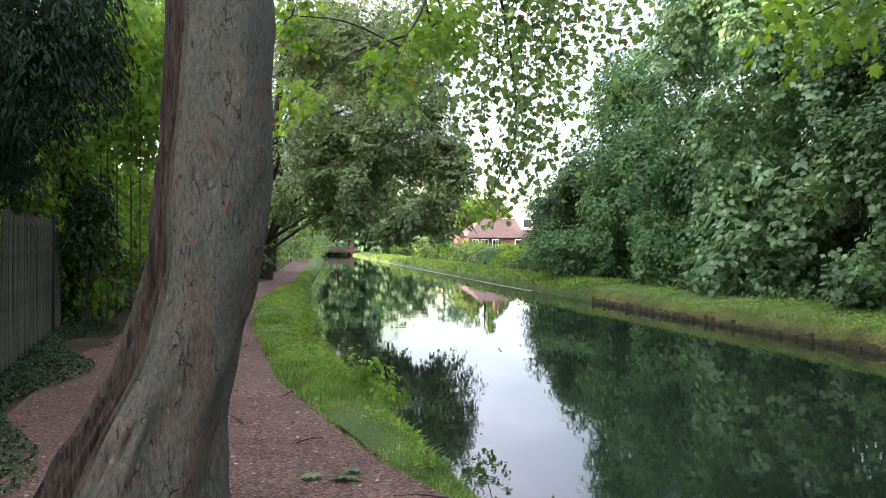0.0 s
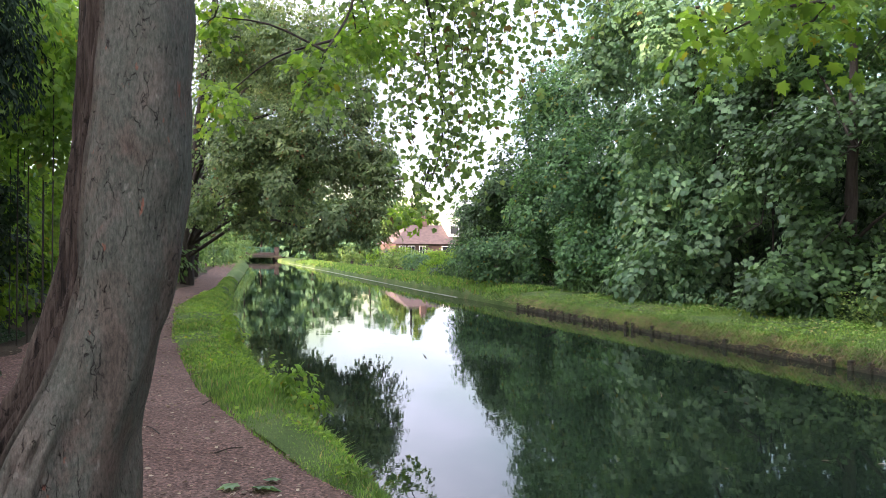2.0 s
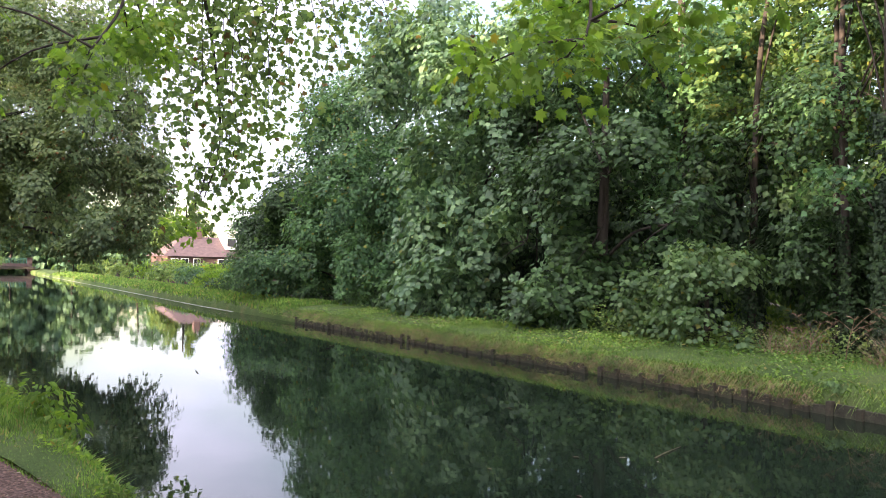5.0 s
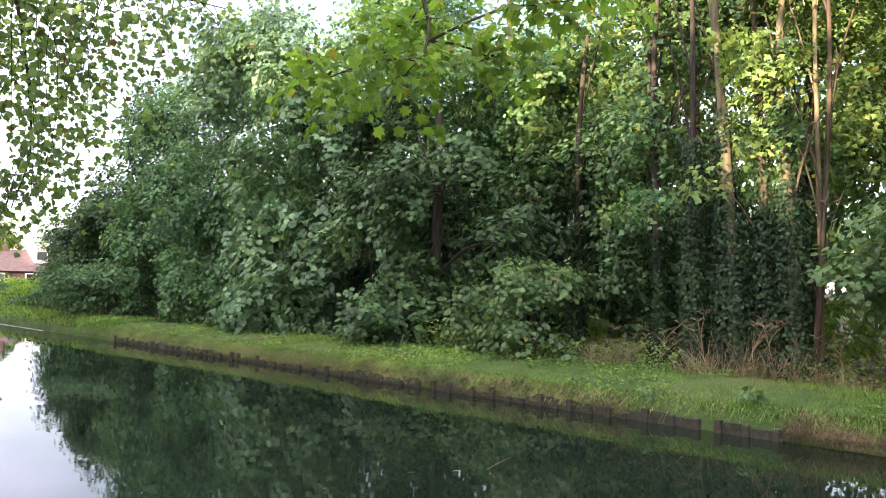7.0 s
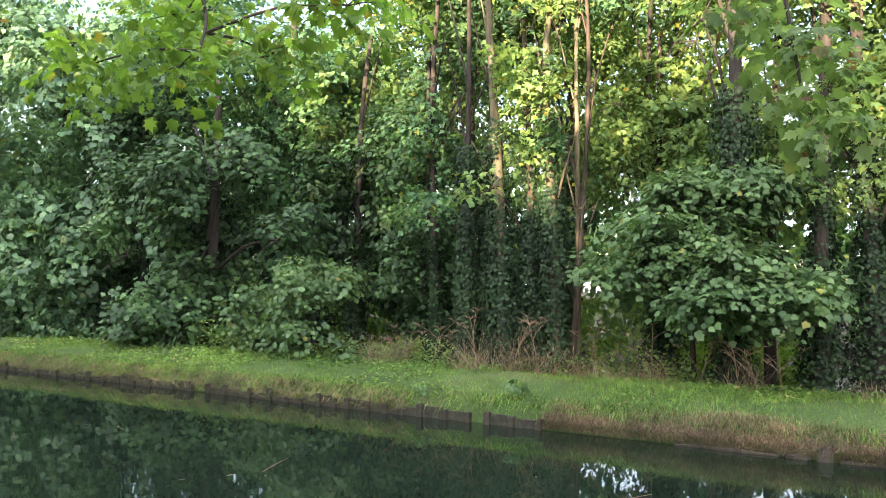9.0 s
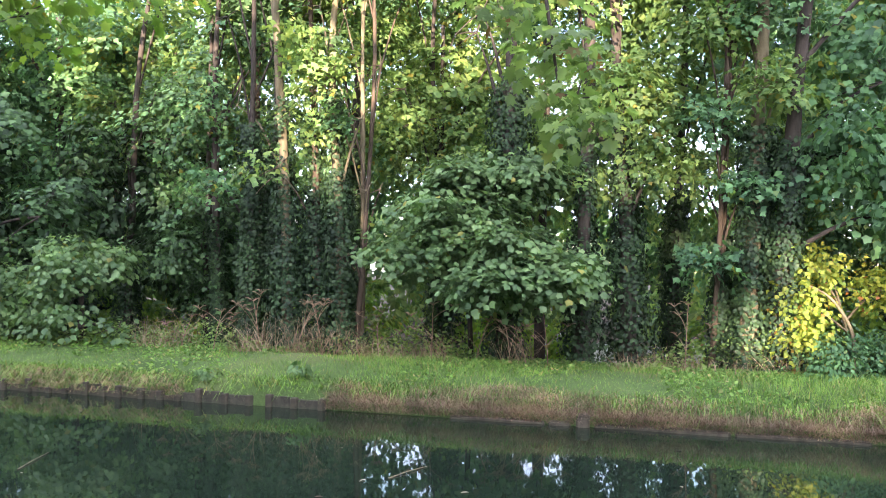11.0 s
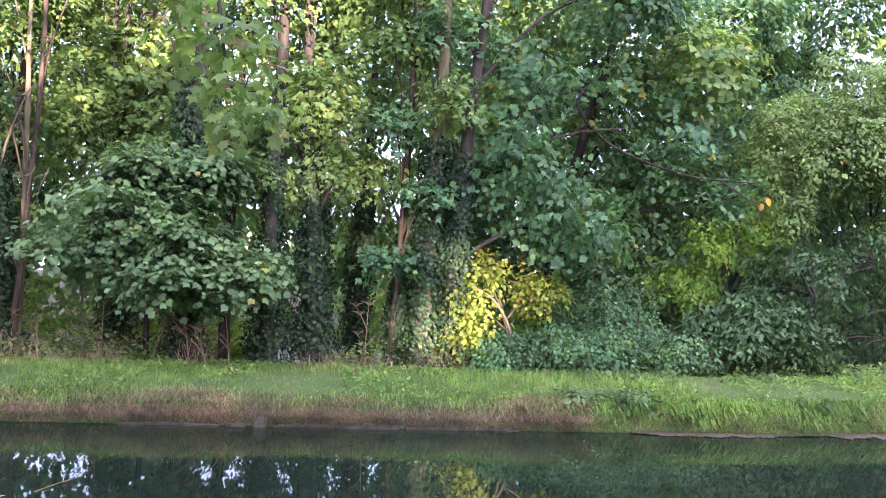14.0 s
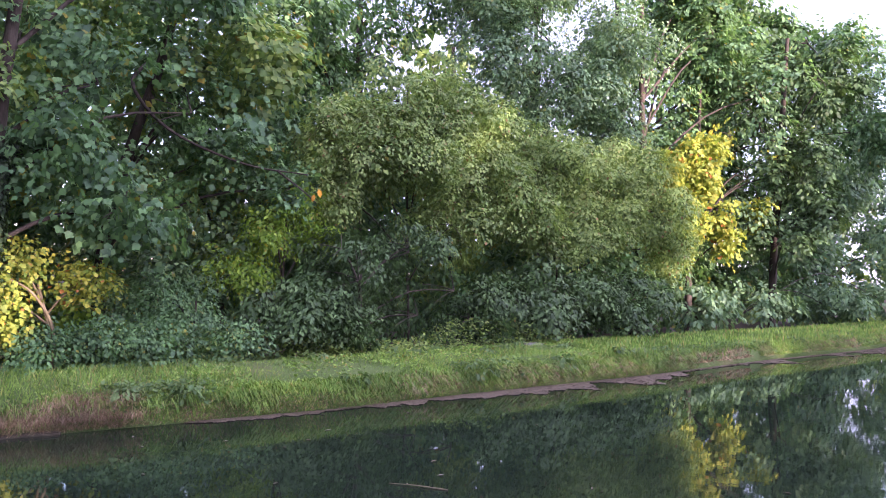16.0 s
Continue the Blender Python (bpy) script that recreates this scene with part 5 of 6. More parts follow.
thicket("undergrowth", "leafy saplings behind the yellow shrub", [(17.5, -3.6, 2.4, 1.2, 1.1), (18.0, -2.6, 3.0, 1.2, 1.0), (17.8, -4.8, 2.6, 1.2, 1.0), (17.2, -3.2, 1.2, 1.1, 0.8)], LEAF_MAPLE, 415, 0.14, 5.0, gap=-9)
thicket("undergrowth", "mid-height leafy saplings in the open wood", [(float(g.uniform(16.0, 19.5)), 13 - 1.7 * k, float(g.uniform(3.4, 5.8)), 1.5, float(g.uniform(1.0, 1.6))) for k in range(14)], LEAF_FAR, 409, 0.16, 2.0, gap=-9)

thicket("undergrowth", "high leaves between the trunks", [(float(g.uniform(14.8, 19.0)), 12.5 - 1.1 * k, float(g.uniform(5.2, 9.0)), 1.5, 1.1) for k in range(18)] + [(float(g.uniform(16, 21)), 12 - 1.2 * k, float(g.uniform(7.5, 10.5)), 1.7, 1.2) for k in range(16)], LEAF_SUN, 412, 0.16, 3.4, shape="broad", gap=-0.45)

# ---------------------------------------------------------------- grass
def blades(name, x, y, z, height, width, material, label, droop=0.35, over=None, seed=0):
    """Curved grass blades at the given places. over: a direction that they hang towards."""
    r = np.random.default_rng(seed)
    n = len(x)
    a = r.uniform(0, 2 * math.pi, n)
    side = np.stack([np.cos(a), np.sin(a), 0 * a], 1) * (width * r.uniform(0.6, 1.3, n))[:, None]
    b = r.uniform(0, 2 * math.pi, n)
    bend = np.stack([np.cos(b), np.sin(b), 0 * b], 1) * (height * droop * r.uniform(0.2, 1.6, n))[:, None]
    if over is not None:
        bend = bend * 0.6 + np.array(over) * (height * r.uniform(0.5, 1.3, n))[:, None]
    base = np.stack([x, y, z - 0.02], 1)
    up = np.zeros((n, 3))
    up[:, 2] = height
    mid, tip = base + up * 0.6 + bend * 0.35, base + up * 0.92 + bend
    v = np.stack([base - side, base + side, mid + side * 0.7, mid - side * 0.7, tip], 1).reshape(-1, 3)
    k = np.arange(n)[:, None] * 5
    loops = (k + np.array([0, 1, 2, 3, 3, 2, 4])).ravel()
    tot = np.tile([4, 3], n)
    me = mesh_from(name, v, loops, np.r_[0, np.cumsum(tot)[:-1]], tot, material)
    return tagged(new(name, me), label, "grass", "", "stuff")


def left_verge(n, y0, y1, seed):
    r = np.random.default_rng(seed)
    y = y0 + (y1 - y0) * r.random(n) ** 1.7
    u = r.uniform(-0.04, 1.0, n)
    L, p = left_edge(y), np.minimum(path_right(y), left_edge(y) - 0.25)
    return p + (L - p) * u, y, 0.325 + 0.06 * np.sin(np.pi * np.clip(u, 0, 1)) - 0.30 * np.clip(u, 0, 1) ** 3, u


x, y, z, u = left_verge(52000, 1.0, 45, 1)
blades("grass", x, y, z, np.random.default_rng(2).uniform(0.035, 0.085, len(x)) * (0.8 + 0.5 * u) * (1 + 0.4 * lumps(np.stack([x, y, z], 1), 1.4, 0)).clip(0.4, 1.7), 0.0028 + 0.00042 * y, GRASS, "bright green tufted grass beside the towpath", seed=3)
x, y, z, u = left_verge(6000, 2.0, 40, 4)
k = u > 0.8
blades("grass", x[k], y[k], z[k], np.random.default_rng(5).uniform(0.08, 0.2, k.sum()), 0.004 + 0.0004 * y[k], GRASS, "long grass leaning over the water's edge", over=(0.75, 0, -0.15), seed=6)


def right_bank(n, y0, y1, seed, w0=0.08, w1=2.75, lean=1.0):
    r = np.random.default_rng(seed)
    y = y0 + (y1 - y0) * r.random(n) ** lean
    w = r.uniform(w0, w1, n)
    z = np.interp(w, [0.055, 0.10, 0.25, 0.7, 1.2, 1.7, 2.3, 2.9], [0.15, 0.27, 0.36, 0.44, 0.49, 0.52, 0.50, 0.43])
    return right_edge(y) + w, y, z, w


x, y, z, w = right_bank(80000, -14, 26, 11)
tall = np.interp(y, [-14, 3, 7, 26], [0.95, 0.8, 0.42, 0.38]) * (1 + 0.35 * lumps(np.stack([x, y, z], 1), 1.1, 1)).clip(0.7, 1.8)
blades("grass", x, y, z, np.random.default_rng(12).uniform(0.06, 0.16, len(x)) * tall, np.full(len(x), 0.0048), GRASS, "rough green grass on the far bank", droop=0.8, seed=13)
x, y, z, w = right_bank(15000, 26, 100, 14, lean=1.6)
blades("grass", x, y, z, np.random.default_rng(15).uniform(0.08, 0.2, len(x)), 0.012 + 0.0006 * y, GRASS, "rough green grass on the far bank", seed=16)
x, y, z, w = right_bank(22000, -13, -55, 17, lean=1.5)
blades("grass", x, y, z, np.random.default_rng(18).uniform(0.08, 0.2, len(x)), np.full(len(x), 0.014), GRASS, "rough green grass on the far bank", seed=19)
x, y, z, w = right_bank(11000, -10, 28, 21, 0.04, 0.3)
k = ((np.abs(y - 0.2) > 2.9) | (np.random.default_rng(22).random(len(y)) < 0.6)) & ((np.abs(y - 5.45) > 1.05) | (np.random.default_rng(20).random(len(y)) < 0.5))
blades("grass", x[k], y[k], z[k], np.random.default_rng(23).uniform(0.14, 0.3, k.sum()), np.full(k.sum(), 0.009), GRASS, "grass hanging over the canal edge", over=(-0.7, 0, -1.05), seed=24)
x, y, z, w = right_bank(17000, -3.4, 4.3, 25, -0.03, 0.36)
k = w < 0.07 + 0.16 * (1 + lumps(np.stack([0 * x, y, 0 * z], 1), 2.2, 0)) + 0.06 * np.random.default_rng(47).normal(size=len(x))
x, y, z = x[k], y[k], z[k]
blades("dry_grass", x, y, z, np.random.default_rng(26).uniform(0.08, 0.30, len(x)), np.full(len(x), 0.0036), STRAW, "withered brown grass hanging over the concrete edge", droop=1.5, over=(-0.5, 0, -0.8), seed=27)
x, y, z, w = right_bank(6000, 6.6, 26, 28, 0.03, 0.22)
blades("dry_grass", x, y, z, np.random.default_rng(29).uniform(0.1, 0.24, len(x)), np.full(len(x), 0.008), STRAW, "withered grass along the timber edging", over=(-0.6, 0, -1.1), seed=30)
x, y, z, w = right_bank(3400, -2.0, 9, 31, 2.0, 2.9)
k = (lumps(np.stack([0 * x, y, 0 * z], 1), 2.0, 2) > -0.35) & (np.abs(y - 0.84) > 0.2)
x, y, z = x[k], y[k], z[k]
blades("dry_grass", x, y, z, np.random.default_rng(32).uniform(0.15, 0.6, len(x)) * (1 + 0.5 * lumps(np.stack([x, y, z], 1), 1.5, 0)).clip(0.3, 1.6), np.full(len(x), 0.004), STRAW, "dead stems at the edge of the wood", droop=1.1, seed=33)

x, y, z, w = right_bank(15000, -4, -48, 41, 0.0, 0.36, lean=1.3)
k = lumps(np.stack([x, y, z], 1), 1.7, 0) > -0.6
blades("grass", x[k], y[k], z[k], np.random.default_rng(42).uniform(0.14, 0.34, k.sum()), np.full(k.sum(), 0.011), GRASS, "grass hanging over the canal edge", over=(-0.7, 0, -1.0), seed=43)
x, y, z, w = right_bank(7000, -4, -40, 44, 0.0, 0.25, lean=1.2)
k = lumps(np.stack([x, y, z], 1), 1.1, 2) > 0.0
blades("dry_grass", x[k], y[k], z[k], np.random.default_rng(45).uniform(0.12, 0.3, k.sum()), np.full(k.sum(), 0.009), STRAW, "withered grass along the worn bank", over=(-0.7, 0, -1.0), seed=46)


def fringe(n, y0, y1, seed, material, name, label, far=0.0):
    """Tangled thin stems over the steep face of the bank, down to the water."""
    r = np.random.default_rng(seed)
    y = r.uniform(y0, y1, n)
    z = r.uniform(0.03, 0.24, n)
    x = right_edge(y) + 0.02 + 0.35 * np.maximum(z - 0.1, 0) + r.uniform(-0.05, 0.02, n)
    blades(name, x, y, z, r.uniform(0.05, 0.15, n), np.full(n, 0.0032 + far), material, label, droop=2.2, over=(-0.2, 0, -0.55), seed=seed + 1)


fringe(13000, -3.2, 4.4, 601, STRAW, "dry_grass", "tangled dead stems on the face of the concrete edge")
fringe(2500, -3.2, 4.4, 603, GRASS, "grass", "green shoots among the dead stems")
fringe(6000, -16, -3.0, 605, GRASS, "grass", "grass on the steep face of the bank", 0.001)
fringe(3500, -16, -3.0, 607, STRAW, "dry_grass", "dead stems on the steep face of the bank", 0.001)
fringe(5000, 6.6, 20, 609, STRAW, "dry_grass", "dead stems over the timber edging", 0.001)
fringe(4000, 6.5, 20, 611, GRASS, "grass", "shoots hanging over the timber edging", 0.001)


def weeds(name, x, y, z, size, label, seed, material):
    """Small broad leaves of clover, plantain and dandelion among the blades."""
    r = np.random.default_rng(seed)
    n = len(x)
    a = r.uniform(0, 2 * math.pi, n)
    tip = np.stack([np.cos(a), np.sin(a), r.uniform(0.1, 0.9, n)], 1)
    nor = np.array((0, 0, 1.0)) + r.normal(size=(n, 3)) * 0.45
    me = leaves_mesh(name, np.stack([x, y, z + r.uniform(0.0, 0.07, n)], 1), tip, nor, size * r.uniform(0.6, 1.5, n), "kite", material)
    return tagged(new(name, me), label, "weeds", "", "stuff")


x, y, z, w = right_bank(26000, -14, 26, 35, 0.06, 2.8)
k = lumps(np.stack([x, y, z], 1), 1.6, 2) > -0.1
weeds("weeds", x[k], y[k], z[k], 0.055, "clover and plantain leaves in the bank's grass", 36, GRASS)
x, y, z, w = right_bank(9000, -3.0, -42, 37, 0.0, 0.55, lean=1.3)
k = lumps(np.stack([x, y, z], 1), 1.3, 1) > 0.0
weeds("weeds", x[k], y[k], z[k] + 0.03, 0.06, "leafy weeds hanging on the canal edge", 38, LEAF_PALE)
x, y, z, u = left_verge(9000, 1.5, 30, 39)
k = lumps(np.stack([x, y, z], 1), 2.2, 1) > 0.0
weeds("weeds", x[k], y[k], z[k] + 0.03, 0.045, "small weeds among the towpath grass", 40, LEAF_BRIGHT)

x, y, z, w = right_bank(16000, -14, 14, 48, 2.15, 3.1)
z = z + np.random.default_rng(49).random(len(x)) ** 1.6 * 0.5 * (0.6 + 0.6 * lumps(np.stack([x, y, z], 1), 1.2, 0)).clip(0, 1.2)
k = np.abs(y - 0.84) > 0.2
x, y, z = x[k], y[k], z[k]
weeds("weeds", x, y, z, 0.065, "low brambles and nettles along the edge of the wood", 50, LEAF_OLIVE)

# ---------------------------------------------------------------- canal edging
BOARD = plain("weathered_board", (0.012, 0.012, 0.008), (0.07, 0.064, 0.044), 11, 0.9, 0.8)
TIMBER = plain("wet_timber", (0.02, 0.017, 0.011), (0.065, 0.053, 0.035), 12, 0.8, 0.6)
CONCRETE = plain("weathered_concrete", (0.022, 0.019, 0.013), (0.10, 0.084, 0.06), 7, 0.9, 0.8)
COPING = plain("pale_coping", (0.05, 0.075, 0.035), (0.34, 0.35, 0.31), 2.2, 0.8, 0.3)
edging = empty("bank_edging", float(right_edge(10)), 10, 0, "dark rotting timber posts and boards along the canal edge", "edging")
g = np.random.default_rng(51)
ypos = 4.42
while ypos < 25:
    step = float(g.uniform(0.24, 0.42) if ypos < 6.6 else g.uniform(0.26, 0.62))
    xr = float(right_edge(ypos))
    bm = bmesh.new()
    box(bm, xr - 0.075, xr + 0.03, ypos - 0.045, ypos + 0.045, -0.35, float(g.uniform(0.13, 0.22) if ypos < 6.6 else g.uniform(0.08, 0.2)), 0.012)
    part("post", bm, TIMBER, edging)
    if g.random() < 0.85:
        bm = bmesh.new()
        box(bm, xr - 0.03, xr + 0.02, ypos + 0.05, ypos + step - 0.05, -0.3, float(g.uniform(0.11, 0.17) if ypos < 6.6 else g.uniform(0.06, 0.17)), 0.008)
        part("board", bm, TIMBER if ypos > 6.6 else BOARD, edging)
    ypos += step
kerb = empty("concrete_edge", float(right_edge(0)), 0, 0, "worn pale concrete canal edge with open joints", "edging")
for a, b, h in ((2.6, 1.35, 0.13), (1.3, 1.02, 0.17), (0.72, -0.9, 0.16), (-0.95, -2.45, 0.13)):
    bm = bmesh.new()
    xr = float(right_edge((a + b) / 2))
    box(bm, xr - 0.035, xr + 0.25, b, a, -0.4, h * 0.36, 0.03)
    bmesh.ops.subdivide_edges(bm, edges=bm.edges[:], cuts=2, use_grid_fill=True)
    for v in bm.verts:
        v.co.x += 0.02 * math.sin(v.co.y * 9) + g.uniform(-0.012, 0.012)
        v.co.z += g.uniform(-0.012, 0.012)
    part("concrete_block", bm, CONCRETE, kerb)
bm = bmesh.new()
box(bm, float(right_edge(0.87)) - 0.07, float(right_edge(0.87)) + 0.1, 0.78, 0.95, -0.4, 0.17, 0.03)
part("concrete_post", bm, CONCRETE, kerb, "paler upright concrete post")
strip("coping", np.linspace(31, 108, 120), lambda y: [(float(right_edge(y)) - 0.07 + bumps(3, y * 3, 0.05), 0.0), (float(right_edge(y)) - 0.05, 0.015), (float(right_edge(y)) + 0.06, 0.02)], COPING, label="pale line of stone edging at the waterline", category="edging")

# ---------------------------------------------------------------- floating scum and leaves
def scum_material():
    m = Nodes("scum", 0.85, 0.2)
    m.color(m.ramp(m.noise(40, 5, 0.7), [(0.3, (0.03, 0.026, 0.018)), (0.5, (0.125, 0.10, 0.07)), (0.6, (0.19, 0.15, 0.11)), (0.72, (0.05, 0.065, 0.028))]))
    m.bump(m.noise(60, 4), 0.5, 0.01)
    return m.mat


SCUM = scum_material()


def scum_width(y):
    return max(0.04, 0.26 + 0.42 * float(lumps(np.array([[1.0, y, 0.0]]), 0.55, 2)[0]) + 0.2 * float(lumps(np.array([[2.0, y, 0.0]]), 2.6, 1)[0]) + 0.16 * float(lumps(np.array([[3.0, y, 0.0]]), 7.0, 0)[0]) + 0.1 * float(lumps(np.array([[4.0, y, 0.0]]), 15.0, 1)[0])) * float(np.interp(y, [-40, -30, -14, -6, -4], [4.5, 3.2, 1.3, 0.8, 0.0]))




def flat_leaves(name, x, y, z, size, shape, material, label, category, seed, tilt=0.12):
    r = np.random.default_rng(seed)
    n = len(x)
    a = r.uniform(0, 2 * math.pi, n)
    tip = np.stack([np.cos(a), np.sin(a), 0 * a], 1)
    nor = np.array((0, 0, 1.0)) + r.normal(size=(n, 3)) * tilt
    me = leaves_mesh(name, np.stack([x, y, z], 1), tip, nor, size, shape, material)
    return tagged(new(name, me), label, category, "", "stuff")


r = np.random.default_rng(66)
y = -4.0 - 36 * r.random(26000) ** 1.25
reach = np.interp(y, np.linspace(-40, -4, 500), [scum_width(v) for v in np.linspace(-40, -4, 500)])
x = right_edge(y) + 0.06 - (reach + 0.06) * r.random(26000) ** 1.3
flat_leaves("floating_scum", x, y, 0.006 + 0.008 * r.random(26000), r.uniform(0.035, 0.085, 26000) * (1 - 0.012 * y), "broad", SCUM, "brownish scum and seeds floating against the bank", "scum", 67, 0.05)
LIT = leaf_material("litter_bits", (0.07, 0.045, 0.035), (0.15, 0.11, 0.085), (0.32, 0.27, 0.22), (0.09, 0.10, 0.04), through=0.1, rough=0.8, tone=(1, 1, 1))
r = np.random.default_rng(61)
y = 1.5 + 26 * r.random(5200) ** 1.5
x = path_left(y) - 0.3 + (np.minimum(path_right(y), left_edge(y) - 0.25) - path_left(y) + 0.35) * r.random(5200)
flat_leaves("leaf_litter", x, y, np.full(len(x), 0.345), r.uniform(0.012, 0.042, len(x)) * (1 + 0.03 * y), "oval", LIT, "scraps of dry leaf and chippings on the path", "litter", 62, 0.3)
y = r.uniform(-8, 60, 260)
x = left_edge(y) + 0.3 + (right_edge(y) - left_edge(y) - 0.4) * r.random(260) ** 0.6
flat_leaves("floating_leaves", x, y, np.full(260, 0.006), r.uniform(0.03, 0.09, 260), "slim", LIT, "small pale leaves and bits floating on the water", "litter", 63, 0.03)
fallen = flat_leaves("fallen_leaf", np.array([0.40, 0.32, 0.5]), np.array([5.42, 5.48, 5.55]), np.array([0.352, 0.356, 0.352]), np.array([0.2, 0.15, 0.12]), "maple", LEAF_BLUE, "pale green fallen maple leaf on the gravel", "leaf", 64, 0.2)
for k, (sx, sy, ln, an) in enumerate([(6.6, 5.8, 0.7, 20), (4.0, 14.0, 0.5, 80), (7.4, 2.2, 0.6, -20), (6.0, 9.5, 0.4, 60), (7.2, -1.8, 0.5, 10), (6.2, -4.8, 0.6, 35)]):
    c, s = math.cos(radians(an)) * ln / 2, math.sin(radians(an)) * ln / 2
    tagged(tubes("floating_twig", None, [([(sx - c, sy - s, 0.004), (sx, sy, 0.012), (sx + c, sy + s, 0.006)], 0.008, 0.004)], BARK_PALE, sides=5), "thin pale twig floating on the water", "twig", "twigs on the water")
for k, (sx, sy, ln, an) in enumerate([(1.0, 4.6, 0.5, 15), (0.9, 4.9, 0.35, 160), (0.2, 8.6, 0.3, 60), (-0.3, 7.4, 0.35, 110), (0.3, 6.5, 0.25, 30)]):
    c, s = math.cos(radians(an)) * ln / 2, math.sin(radians(an)) * ln / 2
    tagged(tubes("fallen_twig", None, [([(sx - c, sy - s, 0.343), (sx, sy + 0.02, 0.352), (sx + c, sy + s, 0.345)], 0.007, 0.003)], BARK_DARK, sides=5), "short dry twig lying on the gravel path", "twig", "twigs on the path")


# ---------------------------------------------------------------- plants on the banks
def herb(name, x, y, z, r, h, leaf, seed, label, shape="oval", size=0.08, per_m2=40.0):
    ob = empty(name, x, y, z, label, "plant", "wild plants on the banks")
    g = np.random.default_rng(seed)
    for i in range(5):
        a = g.uniform(0, 6.28)
        tubes("stem", ob, [([(x, y, z - 0.02), (x + 0.3 * r * math.cos(a), y + 0.3 * r * math.sin(a), z + h * 0.6), (x + 0.7 * r * math.cos(a), y + 0.7 * r * math.sin(a), z + h)], 0.005, 0.002)], GRASS, sides=4)
    crown("foliage", ob, [(x, y, z + h * 0.55, r, r, h * 0.55), (x + r * 0.4, y - r * 0.3, z + h * 0.35, r * 0.7, r * 0.7, h * 0.35)], leaf, shape, per_m2, size, seed=seed, spray=0.16, per=6, hollow=0.2, gap=-9)
    return ob


herb("nettle_plant", 1.0, 9.0, 0.28, 0.3, 0.4, LEAF_BRIGHT, 501, "bright green nettle clump at the water's edge")
herb("nettle_plant", 1.15, 8.4, 0.2, 0.24, 0.3, LEAF_BRIGHT, 502, "bright green nettle clump at the water's edge")
herb("nettle_plant", 0.7, 14.5, 0.2, 0.22, 0.4, LEAF_BRIGHT, 503, "bright green nettle clump at the water's edge")
herb("nettle_plant", 0.75, 18.0, 0.2, 0.2, 0.4, LEAF_BRIGHT, 504, "bright green nettle clump at the water's edge")
for k, (py, off, r, h) in enumerate([(-3.2, 0.25, 0.3, 0.3), (-4.0, 0.12, 0.25, 0.25), (-6.6, 0.2, 0.3, 0.3), (-9.2, 0.15, 0.35, 0.3), (-11.5, 0.2, 0.35, 0.35), (4.9, 0.35, 0.2, 0.3), (6.4, 0.2, 0.3, 0.25), (-13.5, 0.4, 0.3, 0.25)]):
    herb("dock_plant", float(right_edge(py)) + off, py, 0.3 if off < 0.3 else 0.42, r * 0.8, h * 0.8, LEAF_PALE, 510 + k, "broad-leaved dock growing on the canal edge", "oval", 0.10, 26.0)
for k in range(12):
    py = -4.5 - k * 0.75
    herb("dock_plant", float(right_edge(py)) + 1.7 + 0.4 * math.sin(k * 2.1), py, 0.5, 0.18, 0.16, LEAF_PALE, 530 + k, "broad-leaved dock in the rough grass", "oval", 0.09, 30.0)
STALK = plain("dead_stalk", (0.16, 0.10, 0.06), (0.30, 0.21, 0.13), 20, 0.85, 0.2)


def dead_stalk(x, y, z, h, seed):
    """A dry hogweed: a bent stem, side stems and spoked seed heads."""
    g = np.random.default_rng(seed)
    ob = empty("dead_hogweed", x, y, z, "dry brown hogweed stalk with spoked seed heads", "plant", "dead stalks by the wood")
    lean = g.uniform(-0.25, 0.25, 2)
    top = np.array((x + lean[0], y + lean[1], z + h))
    mid = np.array((x + lean[0] * 0.4, y + lean[1] * 0.4, z + h * 0.5))
    stem = tubes("stem", ob, [([(x, y, z - 0.05), mid, top], 0.010, 0.005)], STALK, sides=6)
    tips = [(top, stem)]
    for i in range(4):
        s = np.array((x, y, z)) + (mid - (x, y, z)) * 2 * g.uniform(0.35, 0.8)
        a = g.uniform(0, 6.28)
        e = s + np.array((math.cos(a) * 0.3, math.sin(a) * 0.35, g.uniform(0.15, 0.4)))
        stem = tubes("stem", ob, [([s, (s + e) / 2 + (0, 0, 0.03), e], 0.006, 0.003)], STALK, sides=5)
        tips.append((e, stem))
    for t, stem in tips:
        rays = []
        for i in range(9):
            a, q = i * 0.7 + g.uniform(-0.2, 0.2), g.uniform(0.07, 0.15)
            rays.append(([t, t + np.array((math.cos(a) * q * 0.6, math.sin(a) * q * 0.6, 0.05)), t + np.array((math.cos(a) * q, math.sin(a) * q, 0.06))], 0.004, 0.003))
        tagged(tubes("seed_head", stem, rays, STALK, sides=3, rough=0, steps=2), kind="stuff")


g = np.random.default_rng(71)
for k, (x, y) in enumerate([(12.4, 7.4), (12.5, 5.9), (12.45, 5.35), (12.5, 3.5), (12.55, 2.8), (12.3, 1.9), (12.4, 1.6), (12.5, 4.4), (12.6, 6.6), (12.3, 8.0), (12.6, -0.4), (12.5, 2.2)]):
    dead_stalk(x, y, 0.45, float(g.uniform(0.6, 1.15)), 600 + k)

